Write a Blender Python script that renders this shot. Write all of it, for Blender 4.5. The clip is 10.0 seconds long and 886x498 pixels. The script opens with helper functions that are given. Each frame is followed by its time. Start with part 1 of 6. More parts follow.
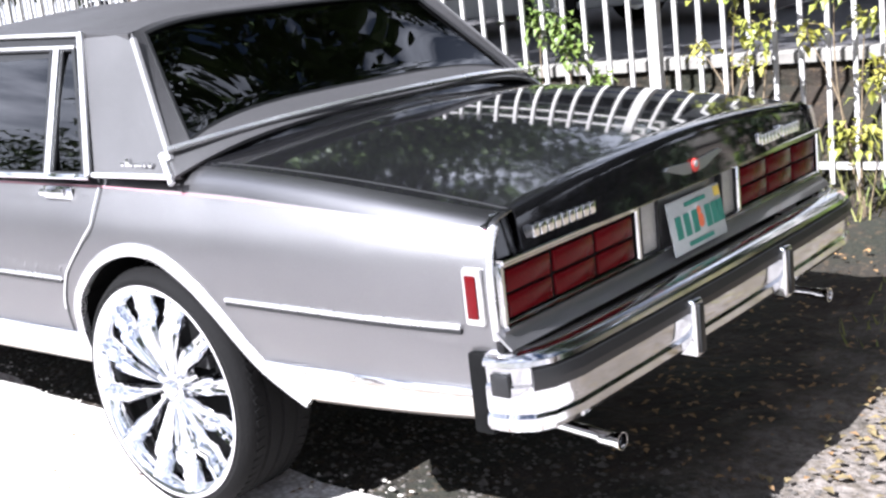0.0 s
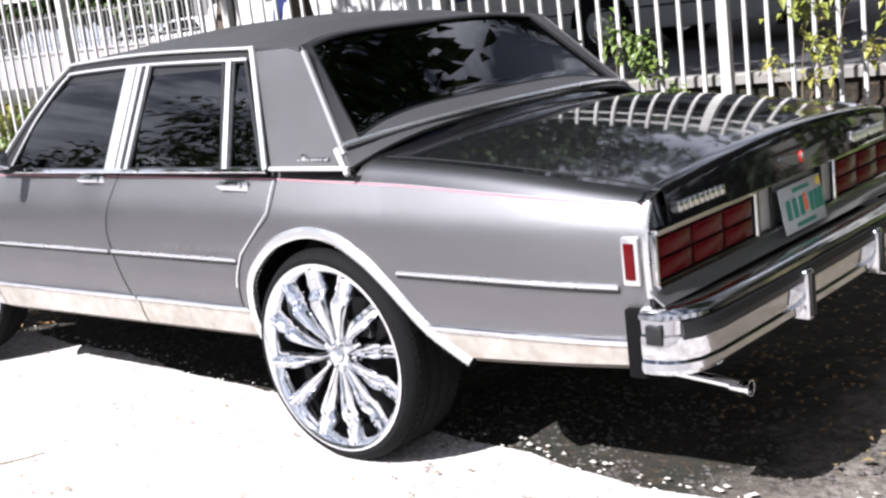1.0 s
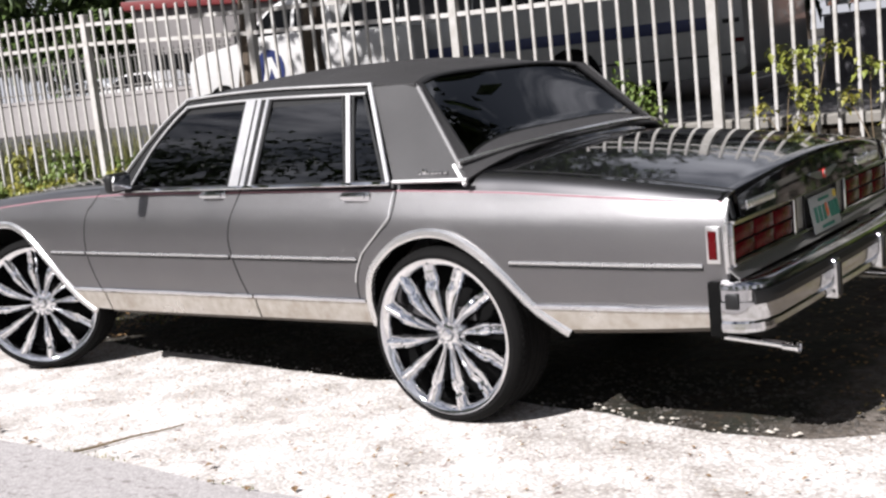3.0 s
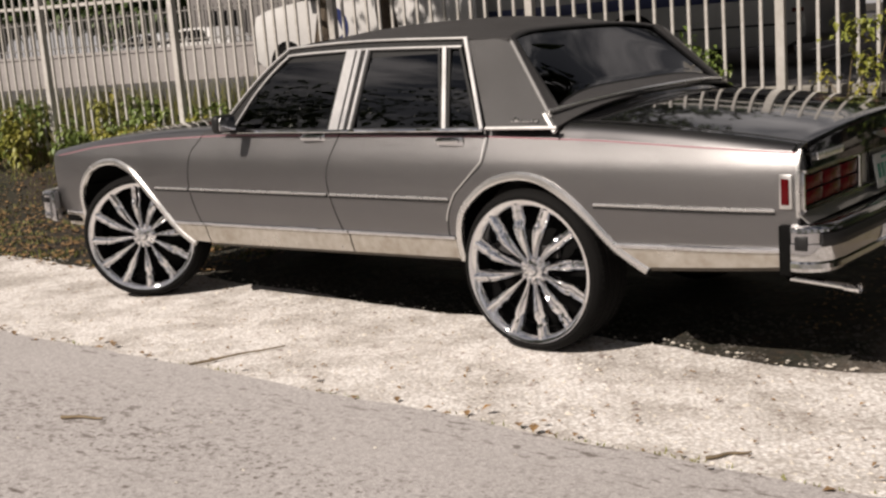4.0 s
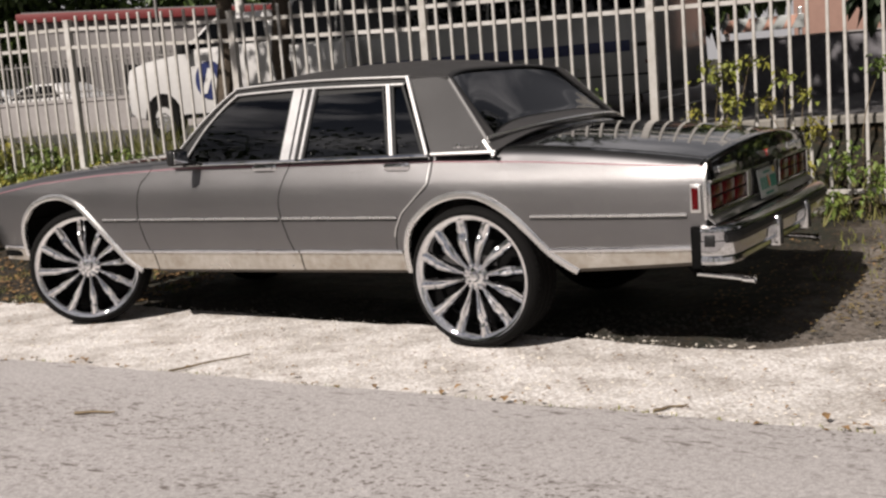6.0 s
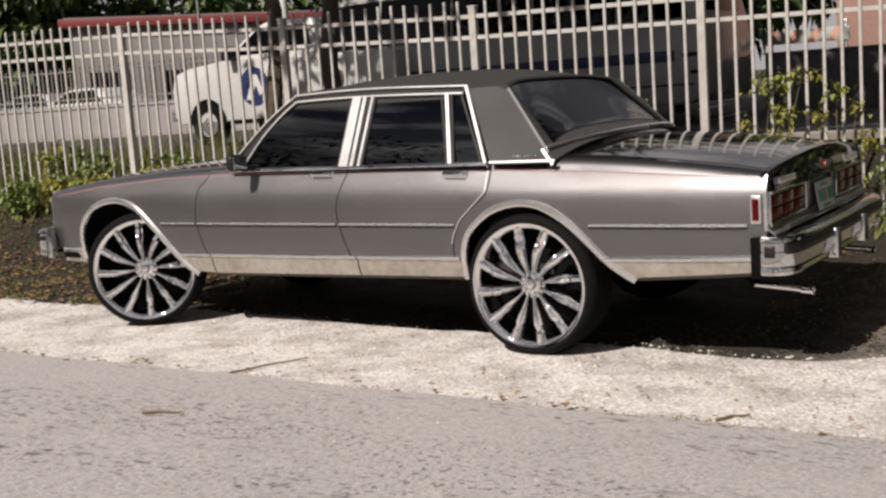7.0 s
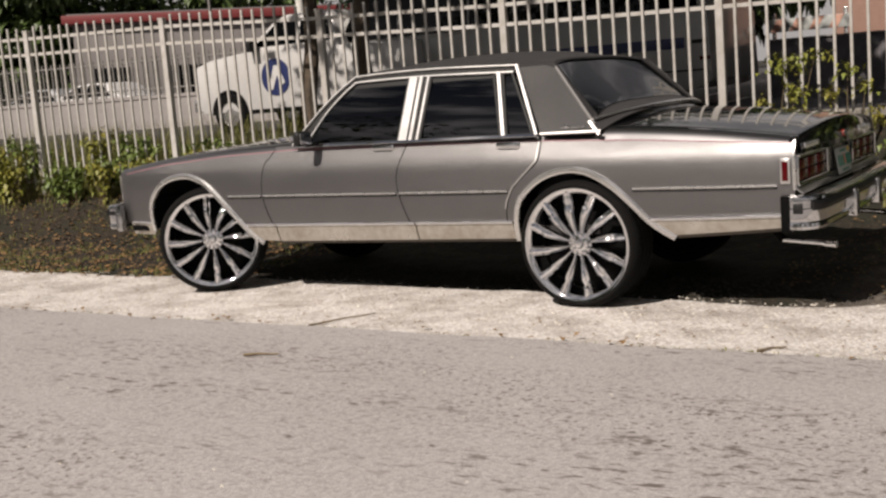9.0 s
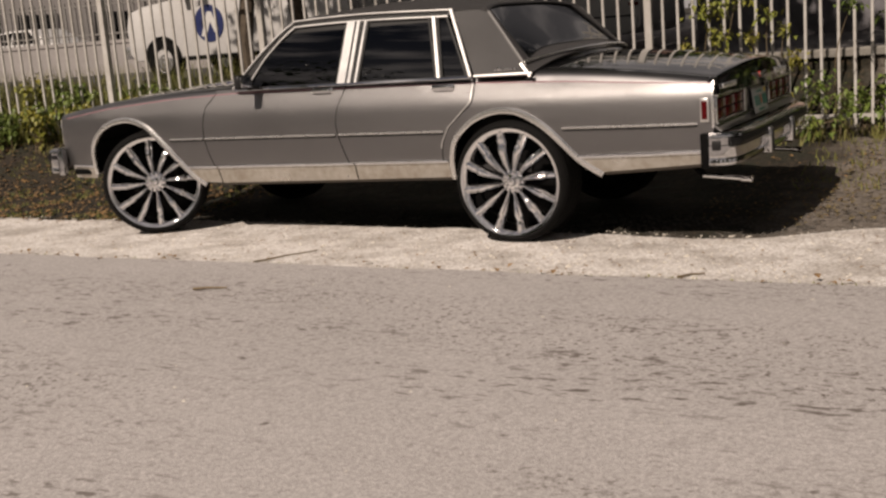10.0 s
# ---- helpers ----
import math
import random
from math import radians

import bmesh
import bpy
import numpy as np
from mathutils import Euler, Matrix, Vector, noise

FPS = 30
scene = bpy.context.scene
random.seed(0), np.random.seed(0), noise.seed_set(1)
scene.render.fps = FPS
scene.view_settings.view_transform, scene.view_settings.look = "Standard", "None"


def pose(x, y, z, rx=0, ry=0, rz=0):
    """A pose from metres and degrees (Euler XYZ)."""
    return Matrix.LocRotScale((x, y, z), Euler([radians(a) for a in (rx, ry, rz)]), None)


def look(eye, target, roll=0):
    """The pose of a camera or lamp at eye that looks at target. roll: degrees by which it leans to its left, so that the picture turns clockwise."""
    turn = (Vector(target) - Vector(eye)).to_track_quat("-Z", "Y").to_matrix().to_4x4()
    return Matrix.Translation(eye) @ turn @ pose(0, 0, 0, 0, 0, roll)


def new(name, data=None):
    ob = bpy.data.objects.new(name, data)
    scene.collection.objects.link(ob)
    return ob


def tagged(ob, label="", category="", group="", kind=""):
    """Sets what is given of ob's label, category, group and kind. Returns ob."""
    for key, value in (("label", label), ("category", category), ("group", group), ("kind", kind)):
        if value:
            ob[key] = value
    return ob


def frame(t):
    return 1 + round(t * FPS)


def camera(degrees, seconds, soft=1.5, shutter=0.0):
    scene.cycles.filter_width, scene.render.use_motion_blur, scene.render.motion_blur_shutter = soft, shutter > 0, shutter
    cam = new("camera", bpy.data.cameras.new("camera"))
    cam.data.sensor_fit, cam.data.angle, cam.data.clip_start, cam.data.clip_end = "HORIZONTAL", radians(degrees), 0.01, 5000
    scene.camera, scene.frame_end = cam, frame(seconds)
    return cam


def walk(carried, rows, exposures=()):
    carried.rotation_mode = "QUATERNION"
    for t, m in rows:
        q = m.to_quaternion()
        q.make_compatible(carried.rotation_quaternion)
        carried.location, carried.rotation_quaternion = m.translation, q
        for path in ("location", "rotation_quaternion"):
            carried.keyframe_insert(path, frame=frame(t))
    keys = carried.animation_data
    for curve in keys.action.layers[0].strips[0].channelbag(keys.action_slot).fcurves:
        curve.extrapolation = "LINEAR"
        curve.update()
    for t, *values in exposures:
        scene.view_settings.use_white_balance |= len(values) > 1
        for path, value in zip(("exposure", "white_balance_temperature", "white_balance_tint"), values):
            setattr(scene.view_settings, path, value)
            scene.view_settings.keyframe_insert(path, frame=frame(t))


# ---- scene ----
cam = camera(42.0, 10.0, soft=2.5)
PATH = [
    (0, (2.87, -2.909, 1.507), (1.595, -1.434, 1.063), -6.6),
    (0.5, (2.862, -3.218, 1.508), (1.58, -1.743, 1.084), -8.0),
    (1, (2.915, -3.559, 1.525), (1.606, -2.1, 1.127), -6.9),
    (1.5, (2.874, -3.838, 1.512), (1.576, -2.36, 1.145), -7.5),
    (2, (2.906, -4.12, 1.543), (1.618, -2.618, 1.254), -6.4),
    (2.2, (2.958, -4.223, 1.539), (1.691, -2.708, 1.226), -5.6),
    (3.3, (2.966, -4.878, 1.511), (1.762, -3.311, 1.205), -6.2),
    (3.5, (2.993, -4.97, 1.485), (1.74, -3.443, 1.17), -5.5),
    (4, (3.058, -5.217, 1.506), (1.797, -3.708, 1.142), -4.4),
    (4.5, (3.042, -5.509, 1.457), (1.867, -3.908, 1.218), -4.5),
    (5, (3.071, -5.679, 1.48), (1.919, -4.066, 1.21), -4.8),
    (5.2, (3.099, -5.773, 1.437), (1.976, -4.137, 1.186), -5.0),
    (6.3, (3.015, -6.246, 1.457), (1.985, -4.558, 1.16), -4.4),
    (6.5, (2.988, -6.264, 1.462), (1.944, -4.582, 1.178), -4.5),
    (7, (2.966, -6.297, 1.464), (1.881, -4.639, 1.193), -4.0),
    (7.5, (2.95, -6.361, 1.435), (1.787, -4.763, 1.128), -5.3),
    (8, (3.027, -6.551, 1.406), (1.82, -4.978, 1.144), -4.4),
    (8.5, (3.05, -6.805, 1.423), (1.895, -5.194, 1.159), -3.4),
    (9, (3.01, -7.066, 1.398), (1.934, -5.403, 1.117), -4.5),
    (9.5, (3.06, -7.21, 1.381), (1.973, -5.556, 1.092), -4.9),
    (10, (3.149, -7.352, 1.38), (2.173, -5.648, 1.003), -4.6),
]
SKY, SUN = 0.0190, 5.0
EXPOSURES = [(0.0, 2.12, 5600, 15), (0.7, 1.66, 5700, 15), (1.5, 1.20, 5800, 14), (2.2, 0.98, 5900, 14), (3.3, 0.66, 6100, 14), (3.6, 0.54, 6300, 14), (4.0, 0.14, 6900, 15), (4.4, 0.33, 6600, 14), (5.0, 0.27, 6600, 14), (7.5, 0.05, 6750, 15), (9.0, -0.02, 6900, 15), (9.6, -0.10, 7100, 16), (10.0, -0.24, 7400, 18)]
walk(cam, [(t, look(eye, target, roll)) for t, eye, target, roll in PATH], exposures=EXPOSURES)

# ---- light ----
SUN_TO = Vector((-0.085, -0.525, 0.50)).normalized()
world = bpy.data.worlds.new("sky")
scene.world = world
world.use_nodes = True
wn, wl = world.node_tree.nodes, world.node_tree.links
wn.clear()
w_out = wn.new("ShaderNodeOutputWorld")
w_bg = wn.new("ShaderNodeBackground")
w_sky = wn.new("ShaderNodeTexSky")
w_sky.sky_type = "NISHITA"
w_sky.sun_disc = False
w_sky.sun_elevation = math.asin(SUN_TO.z)
w_sky.sun_rotation = math.pi
w_geo = wn.new("ShaderNodeTexCoord")
w_map = wn.new("ShaderNodeMapping")
w_map.inputs["Scale"].default_value = (1.0, 1.0, 3.6)
w_noise = wn.new("ShaderNodeTexNoise")
w_noise.inputs["Scale"].default_value = 5.0
w_noise.inputs["Detail"].default_value = 7.0
w_noise.inputs["Roughness"].default_value = 0.6
w_ramp = wn.new("ShaderNodeValToRGB")
w_ramp.color_ramp.elements[0].position = 0.455
w_ramp.color_ramp.elements[1].position = 0.64
w_mix = wn.new("ShaderNodeMix")
w_mix.data_type = "RGBA"
w_mix.inputs[7].default_value = (36.0, 35.6, 36.0, 1.0)
wl.new(w_geo.outputs["Generated"], w_map.inputs["Vector"])
wl.new(w_map.outputs["Vector"], w_noise.inputs["Vector"])
wl.new(w_noise.outputs["Fac"], w_ramp.inputs["Fac"])
wl.new(w_ramp.outputs["Color"], w_mix.inputs[0])
wl.new(w_sky.outputs["Color"], w_mix.inputs[6])
# the hazy lower sky
w_sep = wn.new("ShaderNodeSeparateXYZ")
wl.new(w_geo.outputs["Generated"], w_sep.inputs[0])
w_low = wn.new("ShaderNodeMapRange")
w_low.interpolation_type = "SMOOTHSTEP"
w_low.inputs["From Min"].default_value = 0.80
w_low.inputs["From Max"].default_value = -0.02
w_low.inputs["To Max"].default_value = 0.9
wl.new(w_sep.outputs["Z"], w_low.inputs["Value"])
w_haze = wn.new("ShaderNodeMix")
w_haze.data_type = "RGBA"
w_haze.inputs[7].default_value = (22.0, 21.6, 21.6, 1.0)
wl.new(w_low.outputs["Result"], w_haze.inputs[0])
wl.new(w_mix.outputs[2], w_haze.inputs[6])
wl.new(w_haze.outputs[2], w_bg.inputs["Color"])
w_bg.inputs["Strength"].default_value = SKY
wl.new(w_bg.outputs["Background"], w_out.inputs["Surface"])

sun_data = bpy.data.lights.new("sun", "SUN")
sun_data.energy = SUN
sun_data.angle = radians(0.53)
sun_data.color = (1.0, 0.95, 0.87)
sun = new("sun", sun_data)
sun.matrix_world = look(SUN_TO * 30, (0, 0, 0))


# ---- materials ----
def mat(name, color, rough=0.5, metal=0.0, vary=0.12, fine=60.0, coarse=4.0, bump=0.0, bump_scale=80.0, coat=0.0, tint=None, rough_vary=0.0, spec=0.5, per_object=0.0):
    """A surface with colour variation at two scales, roughness variation and fine relief."""
    m = bpy.data.materials.new(name)
    m.use_nodes = True
    n, l = m.node_tree.nodes, m.node_tree.links
    b = n["Principled BSDF"]
    b.inputs["Metallic"].default_value = metal
    b.inputs["Roughness"].default_value = rough
    b.inputs["Coat Weight"].default_value = coat
    b.inputs["Coat Roughness"].default_value = 0.03
    b.inputs["Specular IOR Level"].default_value = spec
    co = n.new("ShaderNodeTexCoord")
    c = tuple(color)
    d = tint if tint else tuple(max(0.0, v * (1 - 3 * vary)) for v in c)
    a1 = n.new("ShaderNodeTexNoise")
    a1.inputs["Scale"].default_value = fine
    a1.inputs["Detail"].default_value = 4.0
    a2 = n.new("ShaderNodeTexNoise")
    a2.inputs["Scale"].default_value = coarse
    a2.inputs["Detail"].default_value = 5.0
    for a in (a1, a2):
        l.new(co.outputs["Object"], a.inputs["Vector"])
    add = n.new("ShaderNodeMath")
    add.operation = "ADD"
    l.new(a1.outputs["Fac"], add.inputs[0])
    l.new(a2.outputs["Fac"], add.inputs[1])
    mr = n.new("ShaderNodeMapRange")
    mr.inputs["From Min"].default_value = 0.7
    mr.inputs["From Max"].default_value = 1.35
    l.new(add.outputs[0], mr.inputs["Value"])
    fac = mr.outputs["Result"]
    if per_object:
        oi = n.new("ShaderNodeObjectInfo")
        mm = n.new("ShaderNodeMath")
        mm.operation = "MULTIPLY_ADD"
        mm.inputs[1].default_value = per_object
        l.new(oi.outputs["Random"], mm.inputs[0])
        l.new(fac, mm.inputs[2])
        fac = mm.outputs[0]
    mx = n.new("ShaderNodeMix")
    mx.data_type = "RGBA"
    mx.inputs[6].default_value = (*c, 1)
    mx.inputs[7].default_value = (*d, 1)
    l.new(fac, mx.inputs[0])
    l.new(mx.outputs[2], b.inputs["Base Color"])
    if rough_vary:
        rr = n.new("ShaderNodeMapRange")
        rr.inputs["From Min"].default_value = 0.3
        rr.inputs["From Max"].default_value = 0.7
        rr.inputs["To Min"].default_value = max(0.0, rough - rough_vary)
        rr.inputs["To Max"].default_value = rough + rough_vary
        l.new(a2.outputs["Fac"], rr.inputs["Value"])
        l.new(rr.outputs["Result"], b.inputs["Roughness"])
    if bump:
        bn = n.new("ShaderNodeTexNoise")
        bn.inputs["Scale"].default_value = bump_scale
        bn.inputs["Detail"].default_value = 5.0
        l.new(co.outputs["Object"], bn.inputs["Vector"])
        bb = n.new("ShaderNodeBump")
        bb.inputs["Strength"].default_value = bump
        bb.inputs["Distance"].default_value = 0.01
        l.new(bn.outputs["Fac"], bb.inputs["Height"])
        l.new(bb.outputs["Normal"], b.inputs["Normal"])
    return m


def tinted_glass(name, tint, ior=1.5):
    """Tinted car glass: a Fresnel reflection over a dark see-through film."""
    m = bpy.data.materials.new(name)
    m.use_nodes = True
    n, l = m.node_tree.nodes, m.node_tree.links
    n.clear()
    out = n.new("ShaderNodeOutputMaterial")
    tr = n.new("ShaderNodeBsdfTransparent")
    tr.inputs["Color"].default_value = (*tint, 1)
    gl = n.new("ShaderNodeBsdfGlossy")
    gl.inputs["Roughness"].default_value = 0.015
    fr = n.new("ShaderNodeFresnel")
    fr.inputs["IOR"].default_value = ior
    mx = n.new("ShaderNodeMixShader")
    l.new(fr.outputs["Fac"], mx.inputs["Fac"])
    l.new(tr.outputs["BSDF"], mx.inputs[1])
    l.new(gl.outputs["BSDF"], mx.inputs[2])
    l.new(mx.outputs["Shader"], out.inputs["Surface"])
    return m


PAINT_GREY = mat("gunmetal_paint", (0.41, 0.40, 0.405), 0.46, 1.0, 0.03, 300, 2.0, 0.0, 400, 0.6, rough_vary=0.03)
PAINT_BLACK = mat("black_paint", (0.010, 0.010, 0.011), 0.05, 0.0, 0.15, 200, 3.0, 0.0, 200, 0.3, rough_vary=0.02)
PAINT_CHARCOAL = mat("charcoal_paint", (0.19, 0.186, 0.19), 0.36, 1.0, 0.04, 300, 2.0, 0.0, 400, 0.5, rough_vary=0.03)
VINYL = mat("vinyl_top", (0.050, 0.048, 0.049), 0.55, 0.0, 0.08, 90, 3.0, 0.35, 500, rough_vary=0.06)
CHROME = mat("chrome", (0.86, 0.86, 0.87), 0.04, 1.0, 0.03, 30, 5.0, 0.0, rough_vary=0.03)
TRIM = mat("aluminium_trim", (0.74, 0.73, 0.72), 0.24, 0.9, 0.03, 40, 6.0, 0.01, 60, rough_vary=0.08)
PILLAR = mat("satin_bright_trim", (0.80, 0.79, 0.78), 0.36, 0.85, 0.05, 40, 6.0, 0.04, 60, rough_vary=0.06)
BUMPER = mat("worn_chrome", (0.62, 0.62, 0.63), 0.10, 1.0, 0.06, 30, 5.0, 0.02, 25, rough_vary=0.06)
ROCKER = mat("lower_bright_trim", (0.50, 0.475, 0.44), 0.34, 0.6, 0.12, 25, 5.0, 0.06, 40, tint=(0.33, 0.29, 0.24), rough_vary=0.1)
RUBBER = mat("black_rubber", (0.010, 0.010, 0.0105), 0.5, 0.0, 0.12, 60, 6.0, 0.1, 200, spec=0.35)
TYRE = mat("tyre_rubber", (0.007, 0.0068, 0.0068), 0.72, 0.0, 0.12, 80, 6.0, 0.25, 150, tint=(0.009, 0.0088, 0.0086), spec=0.06)
DARK = mat("underside_black", (0.004, 0.004, 0.004), 0.85, 0.0, 0.2, 20, 4.0, spec=0.1)
SEAM = mat("panel_gap", (0.012, 0.012, 0.012), 0.7, 0.0, 0.1)
PINK = mat("red_pinstripe", (0.36, 0.18, 0.21), 0.35, 0.0, 0.05, coat=0.5)
LENS = mat("red_lens", (0.080, 0.0035, 0.005), 0.08, 0.0, 0.1, 140, 8.0, 0.06, 260, 0.0, spec=0.12)
PALE_LENS = mat("pale_lens", (0.34, 0.33, 0.31), 0.18, 0.0, 0.08, 120, 8.0, 0.2, 260, 0.5)
GLASS = tinted_glass("tinted_glass", (0.10, 0.105, 0.11), 1.95)
REAR_GLASS = tinted_glass("dark_rear_glass", (0.05, 0.052, 0.055), 1.58)
FRONT_GLASS = tinted_glass("light_tinted_glass", (0.34, 0.35, 0.36), 1.8)
CABIN = mat("cabin_cloth", (0.035, 0.033, 0.034), 0.85, 0.0, 0.1, 60, 5.0, 0.2, 120)
PLATE = mat("plate_white", (0.40, 0.42, 0.41), 0.35, 0.0, 0.04)
PLATE_GREEN = mat("plate_green", (0.03, 0.20, 0.15), 0.4, 0.0, 0.05)
PLATE_ORANGE = mat("plate_orange", (0.75, 0.17, 0.07), 0.4, 0.0, 0.1)
PLATE_YELLOW = mat("sticker_yellow", (0.75, 0.55, 0.08), 0.4, 0.0, 0.1)
EMBLEM = mat("emblem_grey", (0.28, 0.30, 0.33), 0.3, 0.7, 0.05)
EMBLEM_RED = mat("emblem_red", (0.55, 0.05, 0.04), 0.3, 0.0, 0.05)


# ---- building helpers ----
def thing(name, label, category, matrix=None, group="", kind=""):
    ob = new(name)
    ob.empty_display_size = 0.2
    if matrix is not None:
        ob.matrix_world = matrix
    return tagged(ob, label, category, group, kind)


def mesh_from(name, bm, material, angle=32):
    bmesh.ops.recalc_face_normals(bm, faces=bm.faces[:])
    me = bpy.data.meshes.new(name)
    bm.to_mesh(me)
    bm.free()
    me.materials.append(material)
    me.shade_smooth()
    me.set_sharp_from_angle(angle=radians(angle))
    return me


def part(name, bm, material, parent=None, label="", angle=32):
    ob = new(name, mesh_from(name, bm, material, angle))
    ob.parent = parent
    return tagged(ob, label)


def quads(bm, rows, close_u=False, close_v=False):
    """Faces between rows of bmesh vertices."""
    nu, nv = len(rows), len(rows[0])
    for i in range(nu if close_u else nu - 1):
        for j in range(nv if close_v else nv - 1):
            a, b = rows[i], rows[(i + 1) % nu]
            k = (j + 1) % nv
            vs = []
            for v in (a[j], b[j], b[k], a[k]):
                if v not in vs:
                    vs.append(v)
            if len(vs) > 2:
                try:
                    bm.faces.new(vs)
                except ValueError:
                    pass


def sheet(bm, P, depth=0.0, toward=None):
    """A surface through the grid P of points; depth gives it thickness towards the point `toward`."""
    P = [[Vector(p) for p in row] for row in P]
    top = [[bm.verts.new(p) for p in row] for row in P]
    quads(bm, top)
    if not depth:
        return
    nu, nv = len(P), len(P[0])
    low = []
    for i in range(nu):
        row = []
        for j in range(nv):
            du = P[min(i + 1, nu - 1)][j] - P[max(i - 1, 0)][j]
            dv = P[i][min(j + 1, nv - 1)] - P[i][max(j - 1, 0)]
            n = du.cross(dv)
            n = n.normalized() if n.length > 1e-12 else Vector((0, 0, 1))
            if toward is not None and n.dot(Vector(toward) - P[i][j]) < 0:
                n = -n
            row.append(bm.verts.new(P[i][j] + n * depth))
        low.append(row)
    quads(bm, low)
    rim = [(top[0], low[0]), (top[-1], low[-1]), ([r[0] for r in top], [r[0] for r in low]), ([r[-1] for r in top], [r[-1] for r in low])]
    for a, b in rim:
        quads(bm, [a, b])


def sweep(bm, pts, profile, normal, closed=False, caps=True):
    """Sweeps a profile of (across, out) along pts; normal is one direction or one for each point."""
    pts = [Vector(p) for p in pts]
    n = len(pts)
    rows = []
    for i, p in enumerate(pts):
        a = pts[(i - 1) % n] if closed or i else pts[0]
        b = pts[(i + 1) % n] if closed or i < n - 1 else pts[-1]
        t = (b - a).normalized()
        nn = Vector(normal[i] if isinstance(normal, list) else normal)
        nn = (nn - t * nn.dot(t)).normalized()
        s = t.cross(nn)
        rows.append([bm.verts.new(p + s * u + nn * v) for u, v in profile])
    quads(bm, rows, close_u=closed, close_v=True)
    if caps and not closed:
        bm.faces.new(rows[0])
        bm.faces.new(rows[-1])


def bar(w, h, r=0.25):
    """A flat bar's profile with rounded upper edges: w across, from slightly below the surface to h above it."""
    c = min(w, h) * r
    return [(-w / 2, -0.004), (-w / 2, h - c), (-w / 2 + c, h), (w / 2 - c, h), (w / 2, h - c), (w / 2, -0.004)]


def box(bm, x0, x1, y0, y1, z0, z1, bevel=0.0, turn=None, segments=2):
    m = Matrix.Translation(((x0 + x1) / 2, (y0 + y1) / 2, (z0 + z1) / 2)) @ Matrix.Diagonal((abs(x1 - x0), abs(y1 - y0), abs(z1 - z0), 1))
    if turn is not None:
        m = turn @ m
    made = bmesh.ops.create_cube(bm, size=1.0, matrix=m)
    if bevel:
        edges = list({e for v in made["verts"] for e in v.link_edges})
        bmesh.ops.bevel(bm, geom=edges, offset=bevel, segments=segments, profile=0.5, affect="EDGES")


def tube(bm, pts, r, seg=10):
    """A round tube through pts; r is one radius or one for each point."""
    pts = [Vector(p) for p in pts]
    rows = []
    for i, p in enumerate(pts):
        t = (pts[min(i + 1, len(pts) - 1)] - pts[max(i - 1, 0)]).normalized()
        ref = Vector((0, 0, 1)) if abs(t.z) < 0.9 else Vector((1, 0, 0))
        s = t.cross(ref).normalized()
        q = s.cross(t)
        rr = r[i] if isinstance(r, (list, tuple)) else r
        rows.append([bm.verts.new(p + (s * math.cos(a) + q * math.sin(a)) * rr) for a in (2 * math.pi * k / seg for k in range(seg))])
    quads(bm, rows, close_v=True)
    bm.faces.new(rows[0])
    bm.faces.new(rows[-1])


def revolve(bm, profile, seg=48, close=False):
    """Turns a profile of (radius, along y) about the y axis."""
    rows = []
    for k in range(seg):
        a = 2 * math.pi * k / seg
        rows.append([bm.verts.new((r * math.cos(a), y, r * math.sin(a))) for r, y in profile])
    quads(bm, rows, close_u=True, close_v=close)


def prism(bm, pts, out):
    """A flat polygon given depth along the vector out."""
    a = [bm.verts.new(Vector(p)) for p in pts]
    b = [bm.verts.new(Vector(p) + Vector(out)) for p in pts]
    bm.faces.new(a)
    bm.faces.new(b)
    quads(bm, [a, b], close_v=True)


def smooth_line(pts, n):
    """A Catmull-Rom line through pts with n points to a span."""
    pts = [Vector(p) for p in pts]
    out = []
    for i in range(len(pts) - 1):
        p0, p1, p2, p3 = pts[max(i - 1, 0)], pts[i], pts[i + 1], pts[min(i + 2, len(pts) - 1)]
        for k in range(n):
            t = k / n
            out.append(0.5 * ((2 * p1) + (p2 - p0) * t + (2 * p0 - 5 * p1 + 4 * p2 - p3) * t * t + (3 * p1 - p0 - 3 * p2 + p3) * t ** 3))
    return out + [pts[-1]]


# ---- the parked sedan, its rear axle over the origin, nose towards -x ----
CAR = Matrix.Identity(4)
car = thing("sedan_car", "two-tone black and gunmetal grey sedan on oversized chrome wheels", "car", CAR)

HUB_Z, TYRE_R, RIM_R, BASE = 0.400, 0.386, 0.333, 2.955
ARCH_R = smooth_line([(-0.41, 0.42, 0), (-0.405, 0.55, 0), (-0.368, 0.665, 0), (-0.30, 0.738, 0), (-0.22, 0.795, 0), (-0.13, 0.83, 0), (-0.04, 0.846, 0), (0.04, 0.843, 0), (0.11, 0.825, 0), (0.19, 0.785, 0), (0.27, 0.73, 0), (0.36, 0.645, 0), (0.47, 0.53, 0), (0.60, 0.44, 0)], 5)
ARCH_F = smooth_line([(-3.552, 0.476, 0), (-3.537, 0.638, 0), (-3.497, 0.730, 0), (-3.427, 0.800, 0), (-3.357, 0.840, 0), (-3.255, 0.872, 0), (-3.135, 0.882, 0), (-3.045, 0.865, 0), (-2.945, 0.820, 0), (-2.863, 0.755, 0), (-2.790, 0.685, 0), (-2.709, 0.600, 0), (-2.589, 0.465, 0), (-2.489, 0.385, 0)], 5)


